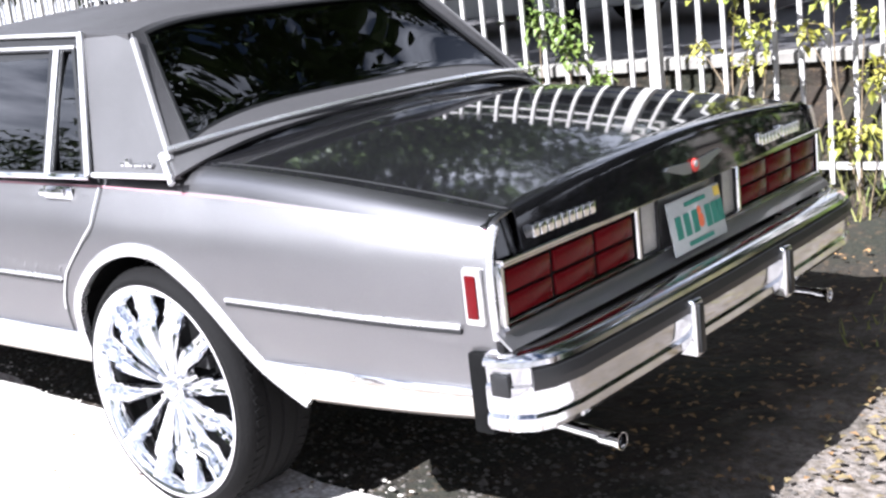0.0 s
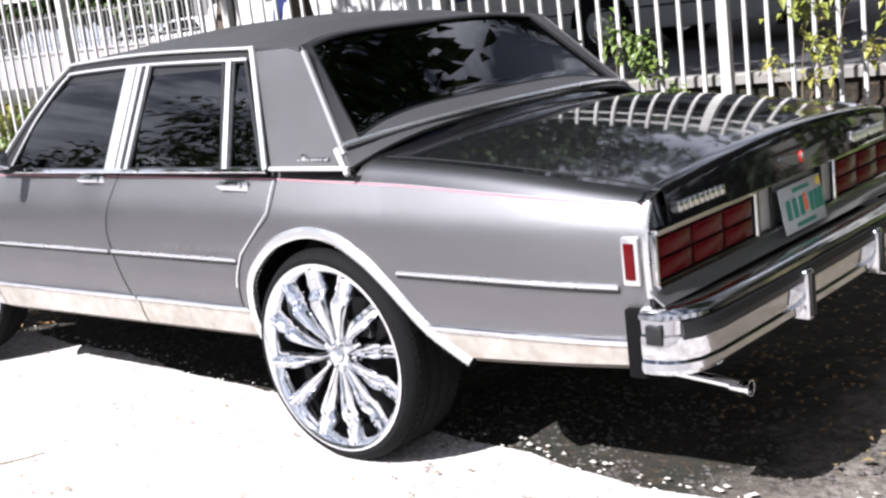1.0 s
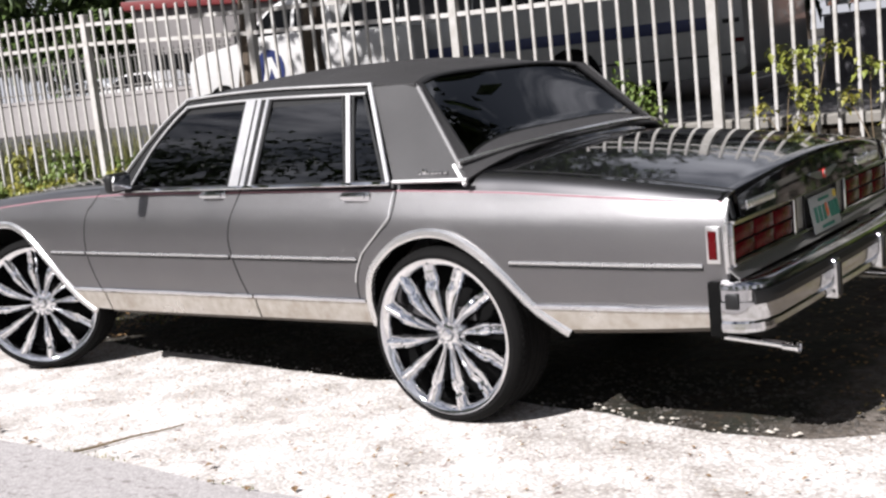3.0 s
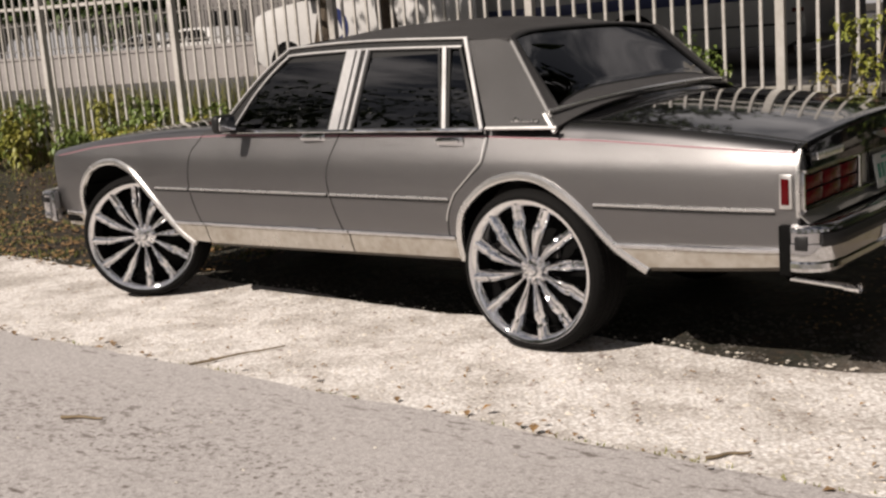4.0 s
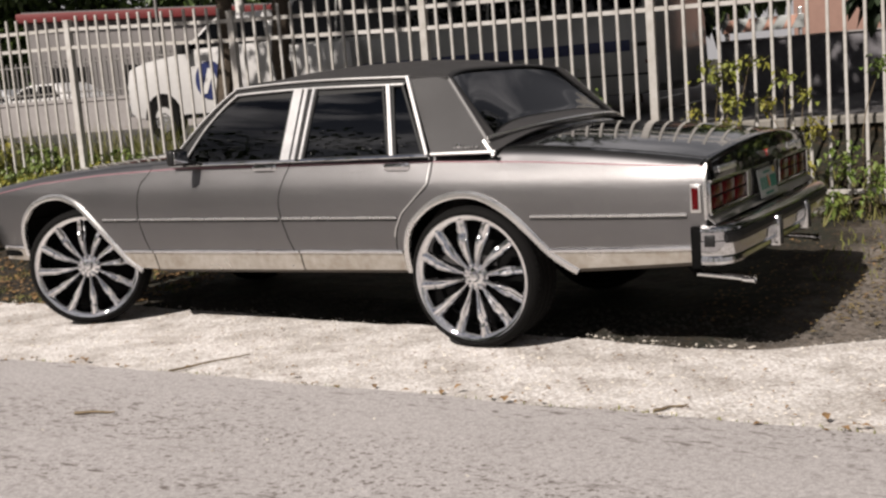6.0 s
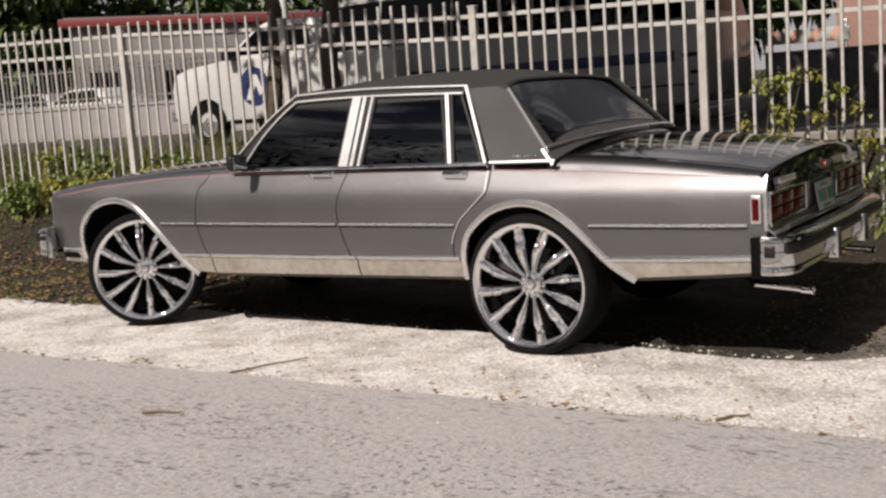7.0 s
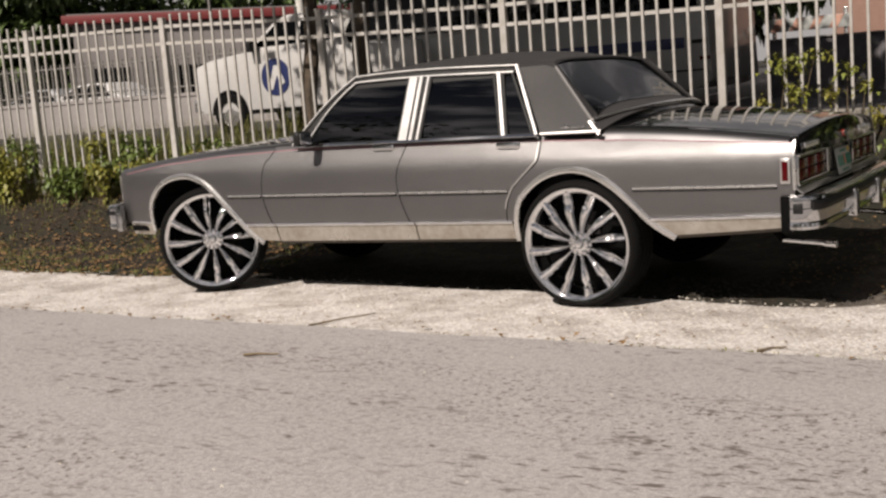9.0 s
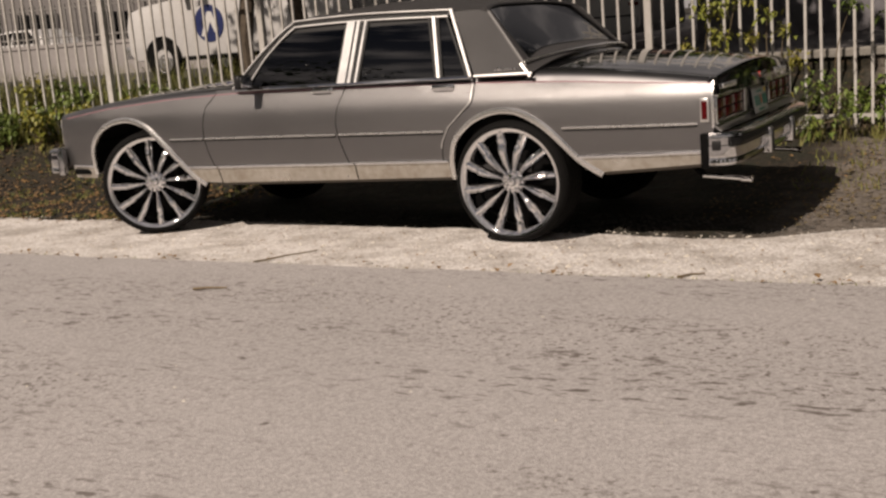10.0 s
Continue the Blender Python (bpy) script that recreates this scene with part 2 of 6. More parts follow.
def half_width(x, z):
    w = float(np.interp(z, [0.36, 0.46, 0.54, 0.62, 0.72, 0.80, 0.87, 0.905, 0.925, 0.95, 0.99, 1.03, 1.06], [0.880, 0.915, 0.934, 0.948, 0.957, 0.960, 0.957, 0.952, 0.946, 0.937, 0.921, 0.904, 0.891]))
    if x > -0.6 and z > 0.84:
        w -= 0.016 * min(1.0, (x + 0.6) / 0.9) * ((z - 0.84) / 0.14) ** 2
    if x < -3.3:
        w -= 0.06 * ((-3.3 - x) / 0.6) ** 2
    if x > 0.8:
        w -= 0.03 * ((x - 0.8) / 0.45) ** 2
    return w


def stripe_z(x):
    return float(np.interp(x, [-3.88, -3.35, -2.75, -2.1, -0.9, -0.2, 0.4, 1.25], [0.905, 0.975, 1.020, 1.042, 1.034, 1.026, 1.006, 0.957]))


def arch_z(x):
    for arch in (ARCH_F, ARCH_R):
        if arch[0].x <= x <= arch[-1].x:
            return float(np.interp(x, [p.x for p in arch], [p.y for p in arch]))
    return 0.0


def rock_top(x):
    return float(np.interp(x, [-3.88, -2.54, -0.41, 0.49, 1.25], [0.545, 0.522, 0.540, 0.553, 0.570]))


def rock_low(x):
    return float(np.interp(x, [-3.9, -3.4, -2.3, -0.35, 0.60, 1.25], [0.445, 0.44, 0.400, 0.430, 0.455, 0.500]))


XS = sorted({round(v, 4) for v in list(np.linspace(-3.88, 1.25, 150)) + [p.x for p in ARCH_R] + [p.x for p in ARCH_F]})


def side_grid(x0, x1, low, top, s, rows=14, out=0.0):
    P = []
    for x in [x0] + [v for v in XS if x0 < v < x1] + [x1]:
        a = max(low(x), arch_z(x))
        b = max(top(x), a + 1e-4)
        P.append([(x, s * (half_width(x, a + (b - a) * k / rows) + out), a + (b - a) * k / rows) for k in range(rows + 1)])
    return P


DOOR_SPLIT = [(1.05, -1.185), (0.87, -1.25), (0.75, -1.255), (0.55, -1.20), (0.43, -1.14)]
DOOR_REAR = [(1.05, -0.222), (0.91, -0.228), (0.84, -0.30), (0.75, -0.40), (0.66, -0.45), (0.58, -0.468), (0.545, -0.468)]
DOOR_FRONT = [(1.04, -2.30), (0.99, -2.34), (0.93, -2.385), (0.73, -2.41), (0.52, -2.36), (0.40, -2.31)]


def seam_x(seam, z):
    s = sorted(seam)
    return float(np.interp(z, [p[0] for p in s], [p[1] for p in s]))


def side_panels(s):
    """Fender, two doors and the quarter panel of one side, in grey paint."""
    P = side_grid(-3.88, 1.25, rock_top, stripe_z, s)
    names = ["front_fender", "front_door", "rear_door", "quarter_panel"]
    bms = {k: bmesh.new() for k in names}
    seen = {k: {} for k in names}
    for i in range(len(P) - 1):
        for j in range(len(P[0]) - 1):
            ks = [(i, j), (i + 1, j), (i + 1, j + 1), (i, j + 1)]
            c = sum((Vector(P[a][b]) for a, b in ks), Vector()) / 4
            if max(P[i][-1][2] - P[i][0][2], P[i + 1][-1][2] - P[i + 1][0][2]) < 0.002:
                continue
            k = "front_fender" if c.x < seam_x(DOOR_FRONT, c.z) else "front_door" if c.x < seam_x(DOOR_SPLIT, c.z) else "rear_door" if c.x < seam_x(DOOR_REAR, c.z) else "quarter_panel"
            vs = []
            for key in ks:
                if key not in seen[k]:
                    seen[k][key] = bms[k].verts.new(P[key[0]][key[1]])
                vs.append(seen[k][key])
            bms[k].faces.new(vs)
    made = {}
    for k in names:
        bm = bms[k]
        geo = bmesh.ops.solidify(bm, geom=bm.faces[:], thickness=0.004)
        made[k] = part(k, bm, PAINT_GREY, car)
    return made


def along_side(s, x0, x1, z, out, n=30):
    """Points along the flank at height z(x)."""
    return [(x, s * (half_width(x, z(x)) + out), z(x)) for x in np.linspace(x0, x1, n)]


def handle(x0, x1, z, s, parent):
    bm = bmesh.new()
    y = s * half_width(-1, z)
    box(bm, x0, x1, y, y + s * 0.006, z - 0.024, z + 0.020, 0.004)
    plate_ob = part("handle_plate", bm, CHROME, parent, "chrome door handle plate")
    bm = bmesh.new()
    box(bm, x0 + 0.01, x1 - 0.01, y + s * 0.012, y + s * 0.032, z - 0.008, z + 0.014, 0.006)
    box(bm, x0 + 0.012, x0 + 0.03, y, y + s * 0.03, z - 0.006, z + 0.012, 0.003)
    box(bm, x1 - 0.03, x1 - 0.012, y, y + s * 0.03, z - 0.006, z + 0.012, 0.003)
    part("handle", bm, CHROME, plate_ob)


def flank(s):
    made = side_panels(s)
    # bright guard on the rear door's trailing edge
    bm = bmesh.new()
    sweep(bm, [(seam_x(DOOR_REAR, z) - 0.010, s * (half_width(-0.25, z) + 0.001), z) for z in np.linspace(1.018, 0.62, 16)], bar(0.008, 0.004), (0, s, 0.1))
    part("door_edge_guard", bm, PILLAR, made["rear_door"], "bright door edge guard")
    # pinstripe at the paint break
    bm = bmesh.new()
    sweep(bm, along_side(s, -3.80, 1.235, lambda x: stripe_z(x) - 0.006, 0.0005, 90), bar(0.006, 0.0012), (0, s, 0.2))
    part("pinstripe", bm, PINK, car, "thin red pinstripe")
    # chrome mouldings, broken at the door gaps
    low_z = lambda x: 0.728
    for a, b, k in [(-2.73, -2.42, "front_fender"), (-2.40, -1.268, "front_door"), (-1.245, -0.44, "rear_door"), (0.375, 1.165, "quarter_panel")]:
        bm = bmesh.new()
        sweep(bm, along_side(s, a, b, low_z, 0.0), bar(0.013, 0.011), (0, s, 0))
        part("side_moulding", bm, TRIM, made[k], "bright side moulding")
        bm = bmesh.new()
        sweep(bm, along_side(s, a, b, lambda x: low_z(x) - 0.0115, 0.0), bar(0.012, 0.009), (0, s, 0))
        part("moulding_edge", bm, RUBBER, made[k])
    # bright lower trim
    for a, b in [(-3.82, -3.527), (-2.60, -2.335), (-2.325, -1.155), (-1.145, -0.432), (0.468, 1.18)]:
        P = side_grid(a, b, rock_low, rock_top, s, 5, 0.006)
        bm = bmesh.new()
        sheet(bm, P, 0.006, (0, 0, 0.5))
        part("rocker_trim", bm, ROCKER, car, "bright metal lower trim")
        bm = bmesh.new()
        sweep(bm, along_side(s, max(a, -3.8), b, lambda x: rock_top(x) - 0.004, 0.004, 16), bar(0.018, 0.012), (0, s, 0))
        part("rocker_bead", bm, CHROME, car)
    # wheel arch trim and wheel wells
    for arch, k in ((ARCH_R, "quarter_panel"), (ARCH_F, "front_fender")):
        pts = [(p.x, s * (half_width(p.x, p.y) + 0.002), p.y) for p in arch]
        bm = bmesh.new()
        sweep(bm, pts, [(-0.019, -0.012), (-0.021, 0.004), (-0.010, 0.015), (0.008, 0.016), (0.018, 0.010), (0.019, -0.012)], (0, s, 0))
        part("arch_trim", bm, TRIM, made[k], "bright wheel arch moulding")
        bm = bmesh.new()
        rows = [[(p.x, s * y, p.y + 0.012) for y in (half_width(p.x, p.y) - 0.004, 0.75, 0.52)] for p in arch]
        sheet(bm, rows, 0.008, (rows[0][0][0] + 0.4, 0, 1.3))
        low = [bm.verts.new((p.x, s * 0.52, min(0.47, p.y))) for p in arch]
        high = [bm.verts.new((p.x, s * 0.52, p.y + 0.012)) for p in arch]
        quads(bm, [low, high])
        part("wheel_well", bm, DARK, car, "black wheel well")
    # door gaps
    for seam in (DOOR_SPLIT, DOOR_REAR, DOOR_FRONT):
        line = smooth_line([(x, z, 0) for z, x in seam], 6)
        bm = bmesh.new()
        sweep(bm, [(p.x, s * half_width(p.x, p.y), p.y) for p in line], bar(0.008, 0.0015), (0, s, 0))
        part("door_gap", bm, SEAM, car)
    handle(-1.460, -1.290, 1.020, s, made["front_door"])
    handle(-0.520, -0.360, 1.002, s, made["rear_door"])
    # black belt above the stripe, under the windows
    P = [[(x, s * (half_width(x, z)), z) for z in np.linspace(stripe_z(x), 1.062, 4)] for x in np.linspace(-2.3, 0.19, 40)]
    bm = bmesh.new()
    sheet(bm, P, 0.004, (0, 0, 0.5))
    part("belt_panel", bm, PAINT_CHARCOAL, car)
    # fender top ahead of the doors
    P = []
    for x in np.linspace(-3.88, -2.1, 40):
        z, w = stripe_z(x), half_width(x, stripe_z(x))
        P.append([(x, s * w, z), (x, s * (w - 0.012), z + 0.02), (x, s * (w - 0.04), z + 0.035), (x, s * (w - 0.10), z + 0.042), (x, s * 0.74, z + 0.046)])
    bm = bmesh.new()
    sheet(bm, P, 0.004, (-3, 0, 0.5))
    part("fender_top", bm, PAINT_CHARCOAL, car)
    # quarter top beside the trunk lid
    P = []
    for x in np.linspace(0.165, 1.25, 40):
        z, w, e = stripe_z(x), half_width(x, stripe_z(x)), deck_z(x, 0.815)
        P.append([(x, s * w, z), (x, s * (w - 0.010), z + 0.35 * (e - z)), (x, s * (w - 0.028), z + 0.68 * (e - z)), (x, s * (w - 0.06), z + 0.90 * (e - z)), (x, s * 0.815, e)])
    bm = bmesh.new()
    sheet(bm, [row[:4] for row in P], 0.004, (0.7, 0, 0.5))
    part("quarter_top", bm, PAINT_CHARCOAL, car, "charcoal shoulder of the quarter panel above the stripe")
    bm = bmesh.new()
    sheet(bm, [row[3:] for row in P], 0.004, (0.7, 0, 0.5))
    part("deck_edge", bm, PAINT_BLACK, car, "black strip beside the trunk lid")
    # dark slot in the trim behind the front bumper
    bm = bmesh.new()
    ys = s * half_width(-3.70, 0.50)
    box(bm, -3.79, -3.62, ys - s * 0.01, ys + s * 0.016, 0.472, 0.514, 0.003)
    part("valance_slot", bm, DARK, car, "dark slot in the bright lower trim")
    # side marker lamp with its bright frame
    bm = bmesh.new()
    y = s * (half_width(1.205, 0.8))
    box(bm, 1.182, 1.236, y - s * 0.01, y + s * 0.008, 0.735, 0.872, 0.006)
    fr = part("side_marker", bm, TRIM, car, "red side marker lamp in a bright frame")
    bm = bmesh.new()
    box(bm, 1.193, 1.225, y, y + s * 0.013, 0.752, 0.856, 0.003)
    part("lens", bm, LENS, fr)
    # bright rear edge of the quarter panel
    bm = bmesh.new()
    pts = [(1.253, s * (half_width(1.25, z) - 0.003), z) for z in np.linspace(0.70, 0.962, 10)]
    sweep(bm, pts, [(-0.008, -0.01), (-0.008, 0.004), (0.0, 0.007), (0.007, 0.003), (0.007, -0.01)], (0.35, s, 0))
    part("quarter_edge", bm, TRIM, car, "bright rear edge trim")


def base_curve(y):
    """The line where the rear window's surround meets the body."""
    g = 1 - (abs(y) / 0.90) ** 2.4
    return Vector((0.105 + 0.145 * g, y, 1.118 + 0.050 * g))


def deck_z(x, y):
    f = min(1.0, max(0.0, (x - 0.17) / 1.07))
    edge = 1.084 + (0.984 - 1.084) * f ** 1.6
    crown = 0.060 * (1 - f) + 0.052 * f
    return edge + crown * (1 - min(1.0, abs(y) / 0.815) ** 1.9)


for side in (-1, 1):
    flank(side)

# trunk lid: top, rear face, emblem and lettering bars
P = []
for y in np.linspace(-0.808, 0.808, 33):
    b = base_curve(y)
    x0 = b.x + 0.035
    row = [(x, y, deck_z(x, y) + 0.002) for x in np.linspace(x0, 1.215, 24)]
    z1 = deck_z(1.215, y)
    bow = 0.02 * (1 - (y / 0.81) ** 2)
    row += [(1.240 + bow, y, z1 - 0.001), (1.249 + bow, y, z1 - 0.005), (1.253 + bow, y, z1 - 0.014), (1.256 + bow, y, z1 - 0.030), (1.266 + bow, y, 0.895), (1.268 + bow, y, 0.880)]
    P.append(row)
bm = bmesh.new()
sheet(bm, P, 0.005, (0.7, 0, 0.5))
lid = part("trunk_lid", bm, PAINT_BLACK, car, "glossy black trunk lid", 36)
for s in (-1, 1):
    bm = bmesh.new()
    sweep(bm, [(x, s * 0.8115, deck_z(x, 0.812)) for x in np.linspace(0.25, 1.235, 20)], bar(0.007, 0.0012), (0, 0, 1))
    part("lid_gap", bm, SEAM, car)
    bm = bmesh.new()
    P = [[(1.235 + 0.02 * k / 2, s * y, (0.984 if y < 0.87 else 0.964) - 0.052 * k) for k in (0, 1, 2)] for y in (0.815, 0.86, 0.898)]
    sheet(bm, P, 0.02, (0, 0, 0.5))
    part("quarter_end", bm, PAINT_BLACK, car)

# bright edge line along the lid, and bars in place of the lettering
for k in range(9):
    y = -0.775 + 0.031 * k
    bm = bmesh.new()
    box(bm, 1.258, 1.279, y, y + 0.023, 0.909, 0.940, 0.002)
    part("badge_bar", bm, CHROME, lid, "chrome badge bar")
for k in range(12):
    y = 0.42 + 0.026 * k
    tall = 0.008 if k in (0, 6) else 0.0
    bm = bmesh.new()
    box(bm, 1.262, 1.283, y, y + 0.020, 0.906 + tall, 0.940 + tall, 0.002)
    part("script_bar", bm, CHROME, lid, "chrome script bar")
bm = bmesh.new()
for s in (-1, 1):
    prism(bm, [(1.276, s * 0.02, 0.945), (1.276, s * 0.15, 0.952), (1.276, s * 0.165, 0.946), (1.276, s * 0.06, 0.915), (1.276, s * 0.02, 0.912)], (0.012, 0, 0))
emb = part("winged_emblem", bm, EMBLEM, lid, "plain winged emblem with a red disc")
bm = bmesh.new()
bmesh.ops.create_cone(bm, cap_ends=True, segments=24, radius1=0.019, radius2=0.019, depth=0.016, matrix=Matrix.Translation((1.284, 0, 0.932)) @ Matrix.Rotation(math.pi / 2, 4, "Y"))
disc = part("emblem_disc", bm, EMBLEM_RED, emb)
bm = bmesh.new()
bmesh.ops.create_cone(bm, cap_ends=True, segments=20, radius1=0.010, radius2=0.010, depth=0.018, matrix=Matrix.Translation((1.285, 0, 0.936)) @ Matrix.Rotation(math.pi / 2, 4, "Y"))
part("emblem_centre", bm, PLATE, emb)

# rear panel with lamps
bm = bmesh.new()
box(bm, 1.10, 1.250, -0.90, 0.90, 0.66, 0.885, 0.01)
back = part("rear_panel", bm, PAINT_GREY, car)
bm = bmesh.new()
P = [[(1.252, y, 0.735), (1.262, y, 0.715), (1.285, y, 0.695), (1.300, y, 0.683)] for y in np.linspace(-0.93, 0.93, 12)]
sheet(bm, P, 0.006, (1.2, 0, 0.3))
part("bumper_filler", bm, PAINT_GREY, car, "grey filler panel above the rear bumper")


def lamp(s):
    bm = bmesh.new()
    y0, y1, z0, z1 = 0.293, 0.902, 0.728, 0.872
    ring = [(1.256, s * y0, z0), (1.256, s * y1, z0), (1.256, s * y1, z1), (1.256, s * y0, z1)]
    dense = []
    for a, b in zip(ring, ring[1:] + ring[:1]):
        dense += [Vector(a).lerp(Vector(b), t) for t in (0.0, 0.02, 0.5, 0.98)]
    sweep(bm, dense, bar(0.018, 0.016), (1, 0, 0), closed=True)
    frame_ob = part("tail_lamp", bm, BUMPER, car, "red three-segment tail lamp in a bright frame")
    bm = bmesh.new()
    box(bm, 1.245, 1.258, s * (y0 + 0.006), s * (y1 - 0.006), z0 + 0.006, z1 - 0.006)
    part("housing", bm, DARK, frame_ob)
    w = (y1 - y0 - 0.03) / 3
    for k in range(3):
        for r in range(2):
            a = y0 + 0.015 + k * w
            zz = z0 + 0.014 + r * 0.060
            bm = bmesh.new()
            box(bm, 1.252, 1.266, s * (a + 0.008), s * (a + w - 0.008), zz, zz + 0.053, 0.004)
            part("lens", bm, LENS, frame_ob, "red ribbed lens")
    # pale reversing lamp beside the plate
    bm = bmesh.new()
    box(bm, 1.246, 1.262, s * 0.185, s * 0.275, 0.735, 0.868, 0.004)
    rl = part("reversing_lamp", bm, PALE_LENS, car, "pale reversing lamp lens")
    for a in (0.180, 0.272):
        bm = bmesh.new()
        box(bm, 1.25, 1.270, s * a, s * (a + 0.011), 0.732, 0.870, 0.003)
        part("lamp_divider", bm, RUBBER, rl)


for side in (-1, 1):
    lamp(side)
bm = bmesh.new()
sweep(bm, [(1.262, y, 0.879) for y in np.linspace(-0.905, 0.905, 20)], bar(0.012, 0.018), (1, 0, 0))
part("lamp_trim", bm, BUMPER, car, "bright strip over the tail lamps")
bm = bmesh.new()
sweep(bm, [(1.262, y, 0.722) for y in np.linspace(-0.905, 0.905, 20)], bar(0.014, 0.016), (1, 0, 0.4))
part("lamp_trim", bm, BUMPER, car)

# number plate, its writing as bars
bm = bmesh.new()
tilt = Matrix.Translation((1.284, 0, 0.775)) @ Matrix.Rotation(radians(-9), 4, "Y")
box(bm, -0.003, 0.003, -0.152, 0.152, -0.076, 0.076, 0.002, tilt)
plate_ob = part("number_plate", bm, PLATE, car, "white number plate with green and orange bars")
for y0, y1, z0, z1 in [(y, y + 0.030, -0.034, 0.030) for y in (-0.125, -0.078, -0.031, 0.045, 0.083, 0.118)] + [(-0.07, 0.07, -0.064, -0.052), (-0.06, 0.06, 0.048, 0.060)]:
    bm = bmesh.new()
    box(bm, 0.0025, 0.0055, y0, y1, z0, z1, 0.0, tilt)
    part("plate_bar", bm, PLATE_GREEN, plate_ob)
bm = bmesh.new()
bmesh.ops.create_uvsphere(bm, u_segments=12, v_segments=8, radius=1, matrix=tilt @ Matrix.Translation((0.003, 0.018, -0.006)) @ Matrix.Diagonal((0.003, 0.017, 0.022, 1)))
bmesh.ops.create_uvsphere(bm, u_segments=12, v_segments=8, radius=1, matrix=tilt @ Matrix.Translation((0.003, 0.014, 0.022)) @ Matrix.Diagonal((0.003, 0.013, 0.014, 1)))
part("plate_mark", bm, PLATE_ORANGE, plate_ob)
bm = bmesh.new()
box(bm, 0.0025, 0.0055, 0.115, 0.145, 0.042, 0.070, 0.0, tilt)
part("plate_sticker", bm, PLATE_YELLOW, plate_ob)


def bumper(nose):
    """A chrome bumper with a black rubber strip; nose=True for the front one."""
    if nose:
        mirror, dx = -1, -2.69
    else:
        mirror, dx = 1, 0.0
    plan = [(1.232, -0.957), (1.265, -0.957), (1.305, -0.950), (1.345, -0.925), (1.372, -0.885), (1.388, -0.80), (1.395, -0.5), (1.400, 0), (1.395, 0.5), (1.388, 0.80), (1.372, 0.885), (1.345, 0.925), (1.305, 0.950), (1.265, 0.957), (1.232, 0.957)]
    pts = [Vector((mirror * x + dx, y, 0)) for x, y in plan]
    nrm = []
    for i in range(len(pts)):
        t = (pts[min(i + 1, len(pts) - 1)] - pts[max(i - 1, 0)]).normalized()
        n = Vector((t.y, -t.x, 0))
        if n.dot(Vector((pts[i].x - (mirror * 0.6 + dx), pts[i].y * 0.5, 0))) < 0:
            n = -n
        nrm.append(n)

    def run(profile, keep, name, material, parent, label=""):
        bm = bmesh.new()
        rows = []
        for p, n in list(zip(pts, nrm))[keep]:
            rows.append([bm.verts.new(p + n * o + Vector((0, 0, z))) for o, z in profile])
        quads(bm, rows, close_v=True)
        bm.faces.new(rows[0])
        bm.faces.new(rows[-1])
        return part(name, bm, material, parent, label)

    full = slice(0, None)
    face = [(-0.085, 0.672), (-0.045, 0.679), (-0.012, 0.672), (0.002, 0.660), (0.004, 0.648), (-0.006, 0.642), (-0.008, 0.604), (0.000, 0.598), (0.000, 0.545), (-0.004, 0.532), (0.004, 0.524), (0.006, 0.505), (-0.004, 0.490), (-0.03, 0.482), (-0.085, 0.485), (-0.07, 0.50), (-0.03, 0.50), (-0.025, 0.65), (-0.07, 0.655)]
    ob = run(face, full, "bumper", BUMPER, car, "chrome bumper with a black rubber strip")
    run([(-0.006, 0.643), (0.010, 0.640), (0.017, 0.616), (0.010, 0.592), (-0.006, 0.588)], slice(3, 12), "rubber_strip", RUBBER, ob, "black rubber strip")
    for s in (-1, 1):
        y = s * 0.957
        bm = bmesh.new()
        xs = sorted((mirror * 1.248 + dx, mirror * 1.300 + dx))
        low = 0.600 if nose else 0.575
        box(bm, xs[0], xs[1], y - s * 0.010, y + s * 0.004, low, 0.630, 0.005)
        part("end_pad", bm, RUBBER, ob, "small black pad")
        bm = bmesh.new()
        xs = sorted((mirror * 1.178 + dx, mirror * 1.236 + dx))
        box(bm, xs[0], xs[1], y - s * 0.05, y - s * 0.008, 0.47, 0.67, 0.008)
        part("end_filler", bm, BUMPER if nose else DARK, ob)
        gy = s * 0.28
        bm = bmesh.new()
        xs = sorted((mirror * 1.370 + dx, mirror * 1.428 + dx))
        box(bm, xs[0], xs[1], gy - 0.026, gy + 0.026, 0.472, 0.632, 0.010, None, 3)
        g = part("bumper_guard", bm, BUMPER, ob, "upright chrome bumper guard")
        bm = bmesh.new()
        xs = sorted((mirror * 1.426 + dx, mirror * 1.436 + dx))
        box(bm, xs[0], xs[1], gy - 0.014, gy + 0.014, 0.485, 0.620, 0.004)
        part("guard_pad", bm, RUBBER, g)


bumper(False)
bumper(True)

# front end
bm = bmesh.new()
P = []
for y in np.linspace(-0.735, 0.735, 25):
    P.append([(x - 0.03 * (1 - (y / 0.74) ** 2) * (1 if x < -3.5 else 0), y, stripe_z(x) + 0.048 + 0.03 * (1 - (y / 0.735) ** 2)) for x in np.linspace(-3.87, -2.19, 30)])
sheet(bm, P, 0.005, (-3, 0, 0.5))
hood = part("hood", bm, PAINT_BLACK, car, "glossy black hood")
bm = bmesh.new()
sweep(bm, [(x, 0, stripe_z(x) + 0.078) for x in np.linspace(-3.85, -2.3, 12)], bar(0.012, 0.006), (0, 0, 1))
part("hood_moulding", bm, CHROME, hood)
bm = bmesh.new()
P = [[(-3.885, y, 0.93), (-3.905, y, 0.90), (-3.905, y, 0.70), (-3.88, y, 0.66)] for y in np.linspace(-0.86, 0.86, 12)]
sheet(bm, P, 0.02, (-3, 0, 0.6))
